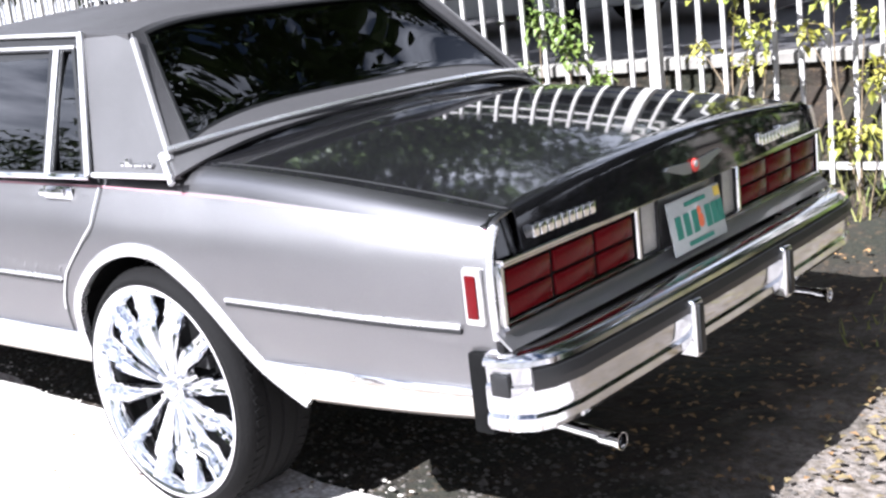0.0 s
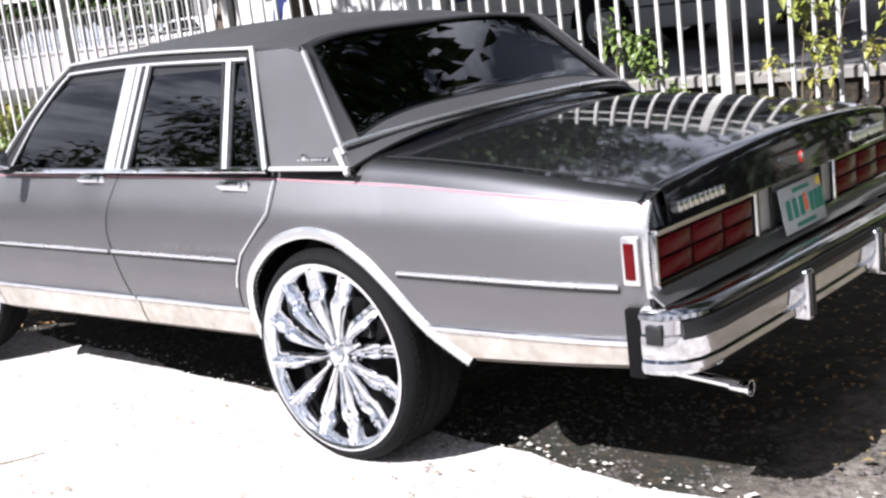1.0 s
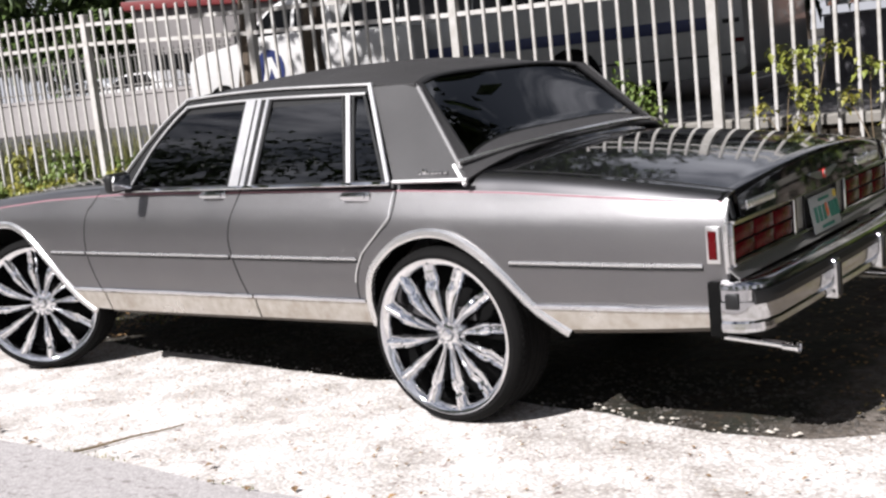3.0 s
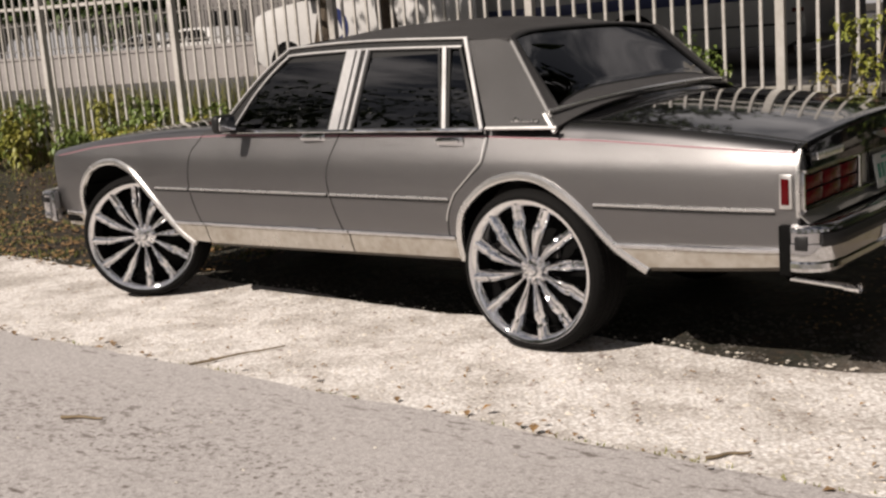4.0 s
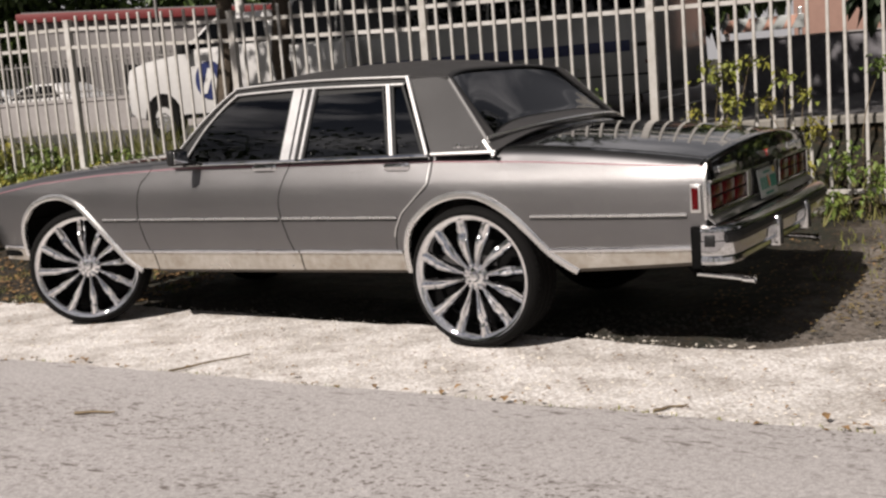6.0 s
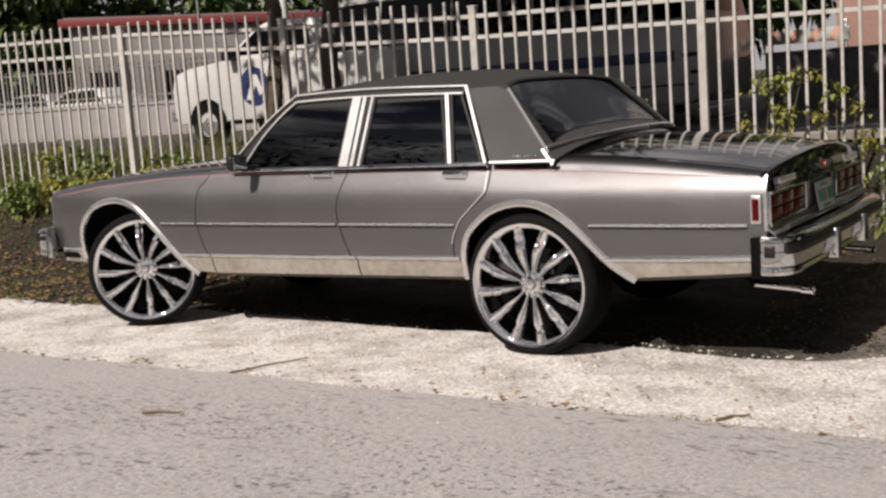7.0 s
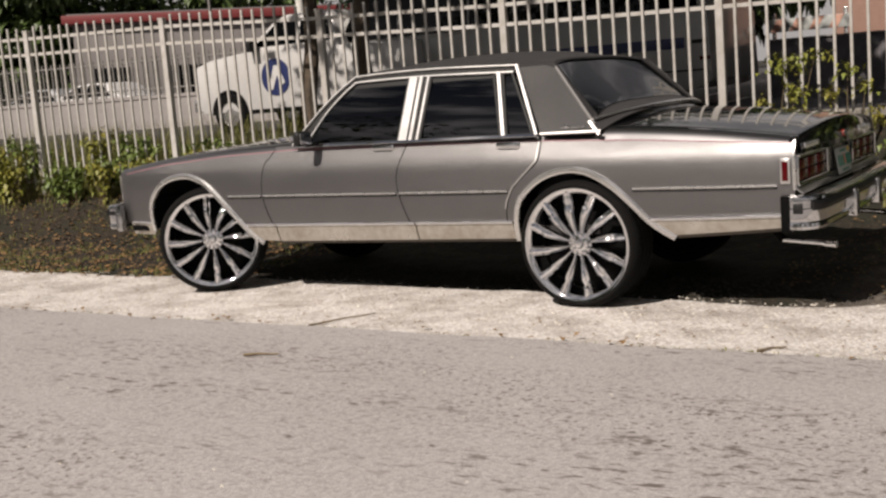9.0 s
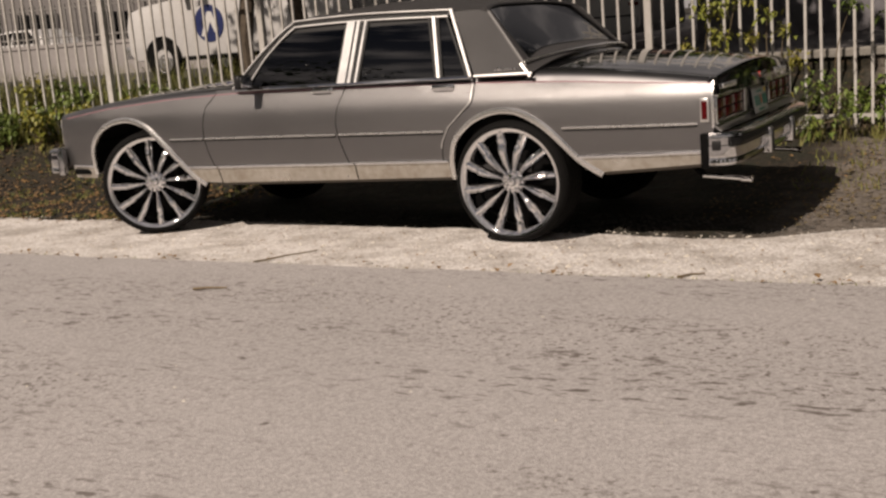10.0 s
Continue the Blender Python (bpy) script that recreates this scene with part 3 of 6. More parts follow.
fascia = part("front_fascia", bm, TRIM, car, "bright front grille panel")
for s in (-1, 1):
    bm = bmesh.new()
    box(bm, -3.912, -3.868, s * 0.80, s * 0.885, 0.70, 0.90, 0.012)
    part("corner_lamp", bm, PALE_LENS, fascia, "pale wraparound corner lamp")
    for k in range(2):
        bm = bmesh.new()
        box(bm, -3.918, -3.90, s * (0.44 + 0.18 * k), s * (0.60 + 0.18 * k), 0.72, 0.88, 0.01)
        part("headlight", bm, PALE_LENS, fascia)
bm = bmesh.new()
for k in range(9):
    box(bm, -3.912, -3.90, -0.40, 0.40, 0.705 + 0.022 * k, 0.712 + 0.022 * k)
part("grille_bars", bm, CHROME, fascia)
bm = bmesh.new()
box(bm, -3.86, -3.70, -0.85, 0.85, 0.45, 0.66, 0.02)
part("front_valance", bm, PAINT_GREY, car)

# cowl between hood and windshield
bm = bmesh.new()
P = [[(x, y, 1.095 + 0.03 * (1 - (y / 0.8) ** 2) + 0.02 * (x + 2.2)) for x in (-2.22, -2.05)] for y in np.linspace(-0.80, 0.80, 12)]
sheet(bm, P, 0.01, (-2, 0, 0.5))
part("cowl", bm, RUBBER, car)


# ---- greenhouse ----
def cab_y(z):
    return 0.93 - 0.47 * (z - 1.05)


def ridge(v):
    """The corner of the rear pillar from roof (0) to body (1)."""
    return Vector((-0.190 + 0.36 * v, 0, 1.468 - 0.405 * v)), cab_y(1.468 - 0.405 * v) - 0.018


def rear_surface(v, u):
    """The rear window and its surround: v down from the roof, u from -1 to 1 across."""
    e, ey = ridge(v)
    g = 1 - abs(u) ** 4.0
    c = Vector((float(np.interp(v, [0, 0.06, 0.88, 0.94, 1.0], [-0.300, -0.280, 0.080, 0.170, 0.258])), 0, float(np.interp(v, [0, 0.06, 0.88, 0.94, 1.0], [1.512, 1.498, 1.212, 1.186, 1.160]))))
    p = e.lerp(c, g)
    return Vector((p.x, u * ey, p.z))


VG0, VG1, UG = 0.06, 0.88, 0.90
bm = bmesh.new()
vs = [0, VG0] + list(np.linspace(VG0, VG1, 12)[1:]) + [0.91, 0.95, 1.0]
us = list(np.linspace(-1, -UG, 5)) + list(np.linspace(-UG, UG, 25)[1:-1]) + list(np.linspace(UG, 1, 5))
grid = [[bm.verts.new(rear_surface(v, u)) for u in us] for v in vs]
for i in range(len(vs) - 1):
    for j in range(len(us) - 1):
        vm, um = (vs[i] + vs[i + 1]) / 2, (us[j] + us[j + 1]) / 2
        if VG0 < vm < VG1 and abs(um) < UG:
            continue
        bm.faces.new([grid[i][j], grid[i + 1][j], grid[i + 1][j + 1], grid[i][j + 1]])
bmesh.ops.delete(bm, geom=[v for v in bm.verts if not v.link_faces], context="VERTS")
bmesh.ops.solidify(bm, geom=bm.faces[:], thickness=0.012)
surround = part("rear_window_surround", bm, VINYL, car, "dark vinyl surround of the rear window", 50)
bm = bmesh.new()
sheet(bm, [[rear_surface(v, u) - Vector((0.006, 0, 0.006)) for u in np.linspace(-UG - 0.02, UG + 0.02, 25)] for v in np.linspace(VG0 - 0.02, VG1 + 0.02, 14)], 0.004, (-0.6, 0, 1.1))
part("rear_window", bm, REAR_GLASS, car, "dark tinted rear window", 60)
ringpts = [rear_surface(v, -UG) for v in np.linspace(VG0, VG1, 10)] + [rear_surface(VG1, u) for u in np.linspace(-UG, UG, 24)[1:-1]] + [rear_surface(v, UG) for v in np.linspace(VG1, VG0, 10)] + [rear_surface(VG0, u) for u in np.linspace(UG, -UG, 24)[1:-1]]
bm = bmesh.new()
sweep(bm, ringpts, bar(0.012, 0.003), (0.75, 0, 0.66), closed=True)
part("window_gasket", bm, RUBBER, surround)
bm = bmesh.new()
sweep(bm, [base_curve(y) + Vector((0.006, 0, 0.010)) for y in np.linspace(-0.885, 0.885, 40)], bar(0.018, 0.010), (0.6, 0, 0.8))
part("base_moulding", bm, TRIM, car, "bright strip at the foot of the rear window")
bm = bmesh.new()
P = [[base_curve(y) + Vector((0.0, 0, -0.004)), base_curve(y) + Vector((0.030, 0, -0.024)), Vector((base_curve(y).x + 0.05, y, deck_z(base_curve(y).x + 0.05, y) - 0.016))] for y in np.linspace(-0.86, 0.86, 30)]
sheet(bm, P, 0.006, (0.2, 0, 0.5))
part("deck_panel", bm, PAINT_BLACK, car)


def roof_z(x, y):
    c = float(np.interp(x, [-1.70, -1.45, -1.15, -0.75, -0.45, -0.22], [1.535, 1.566, 1.582, 1.580, 1.558, 1.512]))
    e = float(np.interp(x, [-1.70, -1.10, -0.44, -0.19], [1.482, 1.502, 1.482, 1.468]))
    return e + (c - e) * (1 - min(1, abs(y) / cab_y(e)) ** 2.4)


bm = bmesh.new()
P = []
for x in np.linspace(-1.70, -0.19, 24):
    e = cab_y(roof_z(x, 0.715))
    P.append([(x - 0.108 * (1 - u ** 4) * (max(0.0, (x + 0.9) / 0.71) ** 1.5), u * e, roof_z(x, u * e)) for u in np.linspace(-1, 1, 31)])
sheet(bm, P, 0.03, (-0.9, 0, 1.2))
part("roof", bm, VINYL, car, "dark grey vinyl roof", 60)


def cab_pt(x, z, s, out=0.0):
    return Vector((x, s * (cab_y(z) + out), z))


def cab_side(s):
    nrm = (0, s, 0.47)
    # rear pillar in vinyl
    bm = bmesh.new()
    P = []
    for v in np.linspace(0, 1, 14):
        e, ey = ridge(v)
        z = e.z
        xf = -0.425 + 0.215 * v
        row = [Vector((xf + (e.x - xf) * k, s * (cab_y(z) - 0.018 * k ** 3 + 0.004 * (1 - (2 * k - 1) ** 2)), z)) for k in np.linspace(0, 1, 10)]
        P.append(row)
    sheet(bm, P, 0.03, (-0.5, 0, 1.2))
    pil = part("rear_pillar", bm, VINYL, car, "dark vinyl rear roof pillar", 50)
    # pale strip that paints the highlight along the pillar's corner
    bm = bmesh.new()
    sweep(bm, [Vector((ridge(v)[0].x - 0.004, s * (ridge(v)[1] + 0.003), ridge(v)[0].z)) for v in np.linspace(0.04, 0.90, 14)], [(-0.012, -0.006), (-0.006, 0.004), (0.006, 0.004), (0.012, -0.006)], (0.4, s, 0.4))
    part("pillar_piping", bm, VINYL_HIGHLIGHT, pil, "pale strip painting the highlight on the pillar's ridge")
    # chrome at the pillar's foot and rear corner
    bm = bmesh.new()
    sweep(bm, [cab_pt(x, 1.062, s, 0.002) for x in np.linspace(-0.21, 0.185, 10)], bar(0.015, 0.010), nrm)
    part("pillar_moulding", bm, PILLAR, pil)
    bm = bmesh.new()
    sweep(bm, [Vector((0.098 + 0.075 * k, s * (cab_y(1.120 - 0.078 * k) - 0.008), 1.120 - 0.078 * k)) for k in np.linspace(0, 1, 5)], bar(0.019, 0.010), (0.15, s, 0.35))
    part("corner_moulding", bm, PILLAR, pil, "chrome corner moulding")
    bm = bmesh.new()
    y = cab_y(1.10)
    for k, w in enumerate((0.014, 0.02, 0.012, 0.02, 0.016, 0.012, 0.018)):
        box(bm, -0.075 + 0.022 * k, -0.075 + 0.022 * k + w, s * (y + 0.004 - 0.005), s * (y + 0.011), 1.088, 1.100 + (0.012 if k == 1 else 0.0), 0.001)
    part("pillar_badge", bm, CHROME, pil, "small chrome script badge drawn as bars")
    # panes
    panes = {"front_window": [(-2.00, 1.062), (-1.90, 1.235), (-1.80, 1.345), (-1.70, 1.428), (-1.655, 1.452), (-1.24, 1.458), (-1.245, 1.062)],
             "rear_door_window": [(-1.075, 1.062), (-1.065, 1.456), (-0.60, 1.442), (-0.485, 1.062)],
             "quarter_window": [(-0.44, 1.062), (-0.535, 1.440), (-0.468, 1.438), (-0.262, 1.062)]}
    for name, pl in panes.items():
        bm = bmesh.new()
        edge = sorted(pl, key=lambda p: p[1])
        zs = np.linspace(edge[0][1], edge[-1][1] - 0.002, 13)
        P = []
        for z in zs:
            cut = []
            for (xa, za), (xb, zb) in zip(pl, pl[1:] + pl[:1]):
                if za != zb and min(za, zb) <= z <= max(za, zb):
                    cut.append(xa + (xb - xa) * (z - za) / (zb - za))
            bow = 0.013 * (1 - ((z - 1.26) / 0.20) ** 2)
            P.append([cab_pt(min(cut) + (max(cut) - min(cut)) * k, z, s, bow - 0.012) for k in np.linspace(0, 1, 7)])
        sheet(bm, P, 0.004, (-1, 0, 1.2))
        pane = part(name, bm, FRONT_GLASS if name == "front_window" else GLASS, car, "dark tinted side window", 60)
        pts = [cab_pt(x, z, s) for x, z in pl]
        dense = []
        for a, b in zip(pts, pts[1:] + pts[:1]):
            dense += [a.lerp(b, t) for t in (0.0, 0.03, 0.5, 0.97)]
        bm = bmesh.new()
        sweep(bm, dense, bar(0.016, 0.006), nrm, closed=True)
        part("window_gasket", bm, RUBBER, pane)
    # dark shade bands along the tops of the door windows
    for pl in ([(-1.800, 1.345), (-1.70, 1.428), (-1.655, 1.452), (-1.242, 1.458), (-1.244, 1.428), (-1.262, 1.410), (-1.665, 1.402), (-1.735, 1.352)], [(-1.065, 1.456), (-0.60, 1.442), (-0.590, 1.412), (-0.612, 1.398), (-1.050, 1.408), (-1.068, 1.424)]):
        bm = bmesh.new()
        prism(bm, [cab_pt(x, z, s, -0.010) for x, z in pl], Vector((0, s * 0.003, 0)))
        part("shade_band", bm, RUBBER, car, "dark shade band on the window top")
    # chrome lines
    def line(pl, w, h, name, parent, label="", out=0.0, material=None):
        bm = bmesh.new()
        sweep(bm, smooth_line([cab_pt(x, z, s, out) for x, z in pl], 6), bar(w, h), nrm)
        part(name, bm, material or PILLAR, parent, label)
    # upper door frames in black with chrome edging
    bm = bmesh.new()
    outer = [(-2.12, 1.062), (-2.04, 1.16), (-1.93, 1.285), (-1.82, 1.388), (-1.70, 1.474), (-1.62, 1.494), (-1.10, 1.502), (-0.44, 1.480)]
    inner = [(-2.00, 1.062), (-1.955, 1.14), (-1.88, 1.255), (-1.78, 1.362), (-1.69, 1.434), (-1.62, 1.452), (-1.10, 1.456), (-0.46, 1.438)]
    sheet(bm, [[cab_pt(p.x, p.y, s, -0.004) for p in smooth_line([(a, b, 0) for a, b in pl], 4)] for pl in (outer, inner)], 0.02, (-1, 0, 1.2))
    fr = part("window_frame", bm, RUBBER, car, "black window frame with chrome edging")
    line(outer, 0.011, 0.012, "drip_rail", fr, "chrome drip rail", 0.004)
    line([(x, z + 0.004) for x, z in inner], 0.011, 0.009, "window_chrome", fr)
    # pillar between the doors
    bm = bmesh.new()
    sheet(bm, [[cab_pt(x0 + (x1 - x0) * k, z, s, 0.0) for k in np.linspace(0, 1, 4)] for z, x0, x1 in ((1.058, -1.235, -1.085), (1.25, -1.232, -1.08), (1.456, -1.228, -1.075))], 0.02, (-1, 0, 1.2))
    bp = part("door_pillar", bm, RUBBER, car)
    for x0, x1, w in ((-1.206, -1.200, 0.066), (-1.146, -1.140, 0.028), (-1.094, -1.084, 0.020)):
        bm = bmesh.new()
        sweep(bm, [cab_pt(x0 + (x1 - x0) * k, 1.058 + 0.40 * k, s, 0.001) for k in np.linspace(0, 1, 8)], bar(w, 0.010), nrm)
        part("pillar_chrome", bm, PILLAR, bp, "bright pillar strip")
    bm = bmesh.new()
    sweep(bm, [cab_pt(-0.462 - 0.103 * k, 1.060 + 0.385 * k, s, 0.001) for k in np.linspace(0, 1, 8)], bar(0.026, 0.010), nrm)
    part("window_divider", bm, PILLAR, fr, "bright window divider")
    bm = bmesh.new()
    sweep(bm, [cab_pt(-0.232 - 0.212 * k, 1.058 + 0.425 * k, s, 0.003) for k in np.linspace(0, 1, 8)], bar(0.022, 0.012), nrm)
    part("pillar_front_chrome", bm, PILLAR, fr, "bright strip at the door's rear edge")
    bm = bmesh.new()
    sweep(bm, [cab_pt(x, 1.056, s, 0.002) for x in np.linspace(-2.10, -0.225, 20)], bar(0.018, 0.010), nrm)
    part("belt_moulding", bm, CHROME, fr, "chrome belt moulding")
    # mirror
    bm = bmesh.new()
    y = s * 0.93
    box(bm, -1.965, -1.905, s * 0.975, s * 1.115, 1.065, 1.165, 0.022, None, 3)
    box(bm, -1.955, -1.915, s * 0.90, s * 1.00, 1.055, 1.085, 0.010)
    mir = part("door_mirror", bm, RUBBER, car, "black door mirror")
    bm = bmesh.new()
    box(bm, -1.907, -1.900, s * 0.987, s * 1.103, 1.077, 1.153, 0.003)
    part("mirror_glass", bm, CHROME, mir)


# lighter vinyl tone for the painted ridge highlight
VINYL_HIGHLIGHT = mat("vinyl_ridge_highlight", (0.16, 0.155, 0.155), 0.5, 0.0, 0.08, 120, 5.0, 0.1, 300)
for side in (-1, 1):
    cab_side(side)

# windshield
bm = bmesh.new()
P = []
for v in np.linspace(0, 1, 10):
    row = []
    for u in np.linspace(-1, 1, 21):
        zt, zb = roof_z(-1.70, u * 0.70), 1.10 + 0.02 * (1 - u * u)
        z = zt + (zb - zt) * v
        row.append((-1.71 - 0.42 * v - 0.10 * (1 - u * u), u * (cab_y(z) - 0.02), z))
    P.append(row)
sheet(bm, P, 0.004, (-1, 0, 1.2))
part("windshield", bm, GLASS, car, "tinted windshield", 60)

# cabin: floor, seats, dash and wheel
bm = bmesh.new()
box(bm, -2.2, 0.10, -0.85, 0.85, 0.45, 0.50)
part("cabin_floor", bm, CABIN, car)
for x, w in ((-1.35, 0.55), (-0.45, 0.55)):
    bm = bmesh.new()
    box(bm, x - 0.30, x + 0.28, -0.72, 0.72, 0.55, 0.80, 0.05)
    sb = part("bench_seat", bm, CABIN, car, "dark cloth bench seat")
    bm = bmesh.new()
    box(bm, x + 0.20, x + 0.36, -0.72, 0.72, 0.74, 1.16, 0.05, Matrix.Translation((x, 0, 0.8)) @ Matrix.Rotation(radians(8), 4, "Y") @ Matrix.Translation((-x, 0, -0.8)))
    part("seat_back", bm, CABIN, sb)
bm = bmesh.new()
box(bm, -2.15, -1.85, -0.80, 0.80, 0.85, 1.06, 0.05)
part("dashboard", bm, CABIN, car)
bm = bmesh.new()
box(bm, -0.05, 0.20, -0.80, 0.80, 1.00, 1.06, 0.01)
part("parcel_shelf", bm, CABIN, car)

# brown sill below the bright rocker trim
SILL = mat("dirty_sill", (0.085, 0.070, 0.055), 0.7, 0.0, 0.12, 30, 4.0, 0.2, 60)
for s in (-1, 1):
    for x0, x1 in ((-2.36, -0.43), (0.60, 1.16)):
        bm = bmesh.new()
        xs = np.linspace(x0, x1, 16)
        sheet(bm, [[(x, s * (half_width(x, rock_low(x)) - 0.008), rock_low(x) + 0.006), (x, s * (half_width(x, rock_low(x)) - 0.030), rock_low(x) - 0.022), (x, s * (half_width(x, rock_low(x)) - 0.12), rock_low(x) - 0.026)] for x in xs], 0.006, (0, 0, 0.8))
        part("sill", bm, SILL, car, "dirty brown sill")
# underside
bm = bmesh.new()
box(bm, -3.40, 0.30, -0.50, 0.50, 0.42, 0.66)
box(bm, -2.36, -0.47, -0.86, 0.86, 0.43, 0.60)
box(bm, 0.66, 1.15, -0.80, 0.80, 0.56, 0.70)
box(bm, 0.28, 0.68, -0.45, 0.45, 0.54, 0.68)
part("underbody", bm, DARK, car, "black underbody")
bm = bmesh.new()
tube(bm, [(0, -0.66, HUB_Z), (0, -0.15, HUB_Z), (0, 0, HUB_Z), (0, 0.15, HUB_Z), (0, 0.66, HUB_Z)], [0.045, 0.05, 0.13, 0.05, 0.045], 14)
part("rear_axle", bm, DARK, car)
for s in (-1, 1):
    bm = bmesh.new()
    tube(bm, [(1.10, s * 0.634, 0.388), (1.375, s * 0.65, 0.370)], 0.016, 16)
    pipe = part("tail_pipe", bm, CHROME, car, "chrome tail pipe")
    bm = bmesh.new()
    tube(bm, [(0.80, s * 0.56, 0.575), (0.96, s * 0.60, 0.53), (1.05, s * 0.625, 0.45), (1.105, s * 0.634, 0.388)], 0.022, 12)
    part("exhaust_bend", bm, DARK, pipe)
    bm = bmesh.new()
    rows = []
    for r, x in ((0.016, 1.365), (0.022, 1.382), (0.024, 1.394), (0.021, 1.394), (0.015, 1.33)):
        rows.append([bm.verts.new((x, s * 0.650 + r * math.cos(a), 0.368 + r * math.sin(a))) for a in (2 * math.pi * k / 20 for k in range(20))])
    quads(bm, rows, close_v=True)
    part("pipe_tip", bm, CHROME, pipe)
    bm = bmesh.new()
    bmesh.ops.create_circle(bm, cap_ends=True, segments=20, radius=0.0165, matrix=Matrix.Translation((1.376, s * 0.650, 0.368)) @ Matrix.Rotation(math.pi / 2, 4, "Y"))
    part("pipe_bore", bm, DARK, pipe)


# ---- wheels: outer face towards -y, centre of the tyre at the origin ----
HALF = 0.134
bm = bmesh.new()
revolve(bm, [(RIM_R - 0.012, -HALF + 0.012), (RIM_R + 0.004, -HALF - 0.004), (RIM_R + 0.022, -HALF - 0.006), (TYRE_R - 0.016, -HALF + 0.004), (TYRE_R - 0.004, -HALF + 0.022), (TYRE_R, -HALF + 0.045), (TYRE_R, -0.062), (TYRE_R - 0.008, -0.058), (TYRE_R - 0.008, -0.050), (TYRE_R, -0.046), (TYRE_R, -0.008), (TYRE_R - 0.008, -0.004), (TYRE_R - 0.008, 0.004), (TYRE_R, 0.008), (TYRE_R, 0.046), (TYRE_R - 0.008, 0.050), (TYRE_R - 0.008, 0.058), (TYRE_R, 0.062), (TYRE_R, HALF - 0.045), (TYRE_R - 0.004, HALF - 0.022), (TYRE_R - 0.016, HALF - 0.004), (RIM_R + 0.02, HALF + 0.006), (RIM_R - 0.012, HALF - 0.012)], 72)
ME_TYRE = mesh_from("tyre", bm, TYRE, 40)
bm = bmesh.new()
for k in range(72):
    a = 2 * math.pi * (k + 0.5) / 72
    for y in (-0.085, 0.085):
        m = Matrix.Rotation(-a, 4, "Y") @ Matrix.Translation((TYRE_R - 0.0015, y, 0)) @ Matrix.Rotation(radians(18 if y < 0 else -18), 4, "X")
        bmesh.ops.create_cube(bm, size=1.0, matrix=m @ Matrix.Diagonal((0.006, 0.034, 0.020, 1)))
ME_TREAD = mesh_from("tread", bm, TYRE)
bm = bmesh.new()
revolve(bm, [(RIM_R - 0.03, -HALF + 0.035), (RIM_R - 0.022, -HALF + 0.004), (RIM_R - 0.006, -HALF - 0.008), (RIM_R + 0.006, -HALF - 0.010), (RIM_R + 0.008, -HALF - 0.002), (RIM_R - 0.004, -HALF + 0.016), (RIM_R - 0.02, -HALF + 0.06), (RIM_R - 0.03, 0.0), (RIM_R - 0.04, 0.0)], 72, True)
ME_RIM = mesh_from("rim", bm, CHROME, 50)
bm = bmesh.new()
revolve(bm, [(RIM_R - 0.03, 0.001), (RIM_R - 0.01, HALF), (RIM_R + 0.006, HALF + 0.008), (RIM_R - 0.022, HALF + 0.008), (RIM_R - 0.04, 0.001)], 60, True)
ME_BARREL = mesh_from("barrel", bm, DARK, 50)
bm = bmesh.new()
revolve(bm, [(0.0, -0.01), (0.20, 0.0), (RIM_R - 0.03, 0.05), (RIM_R - 0.03, 0.06), (0.0, 0.02)], 40)
ME_DISC = mesh_from("brake_backing", bm, DARK)
bm = bmesh.new()
revolve(bm, [(0.0, -HALF + 0.014), (0.020, -HALF + 0.016), (0.027, -HALF + 0.024), (0.030, -HALF + 0.036), (0.052, -HALF + 0.040), (0.074, -HALF + 0.050), (0.084, -HALF + 0.076), (0.0, -HALF + 0.085)], 32)
for k in range(5):
    a = 2 * math.pi * k / 5
    tube(bm, [(0.053 * math.cos(a), -HALF + 0.056, 0.053 * math.sin(a)), (0.053 * math.cos(a), -HALF + 0.026, 0.053 * math.sin(a))], 0.010, 8)
ME_HUB = mesh_from("hub_cap", bm, CHROME, 35)
bm = bmesh.new()
st = [(0.050, 0.013, 0.046), (0.080, 0.015, 0.036), (0.11, 0.020, 0.026), (0.15, 0.024, 0.013), (0.185, 0.029, 0.004), (0.212, 0.032, 0.001), (0.226, 0.032, 0.006), (0.238, 0.034, 0.016), (0.252, 0.033, 0.017), (0.266, 0.033, 0.010), (0.282, 0.032, 0.013), (RIM_R - 0.016, 0.033, 0.010)]
rows = []
for i, (r, w, d) in enumerate(st):
    sway = 0.008 * math.sin(math.pi * (r - 0.05) / 0.26)
    rows.append([bm.verts.new((r, -HALF + d + dy, sway + w * k)) for k, dy in ((-1.0, 0.024), (-0.85, 0.006), (-0.50, -0.012), (-0.15, -0.020), (0.12, -0.016), (0.28, -0.002), (0.55, -0.013), (0.82, 0.002), (1.0, 0.024), (0.7, 0.034), (-0.7, 0.034))])
quads(bm, rows, close_v=True)
bm.faces.new(rows[0])
bm.faces.new(rows[-1])
ME_SPOKE = mesh_from("spoke", bm, CHROME, 40)


def wheel(m, turn):
    w = new("wheel")
    w.parent = car
    w.matrix_basis = m
    for name, me, label in (("tyre", ME_TYRE, "low-profile black tyre"), ("rim", ME_RIM, "polished chrome rim"), ("barrel", ME_BARREL, ""), ("brake_backing", ME_DISC, ""), ("hub_cap", ME_HUB, "")):
        ob = new(name, me)
        ob.parent = w
        tagged(ob, label)
    ob = new("tread", ME_TREAD)
    ob.parent = w
    tagged(ob, kind="stuff")
    for k in range(12):
        ob = new("spoke", ME_SPOKE)
        ob.parent = w
        ob.matrix_basis = Matrix.Rotation(turn + 2 * math.pi * k / 12, 4, "Y")


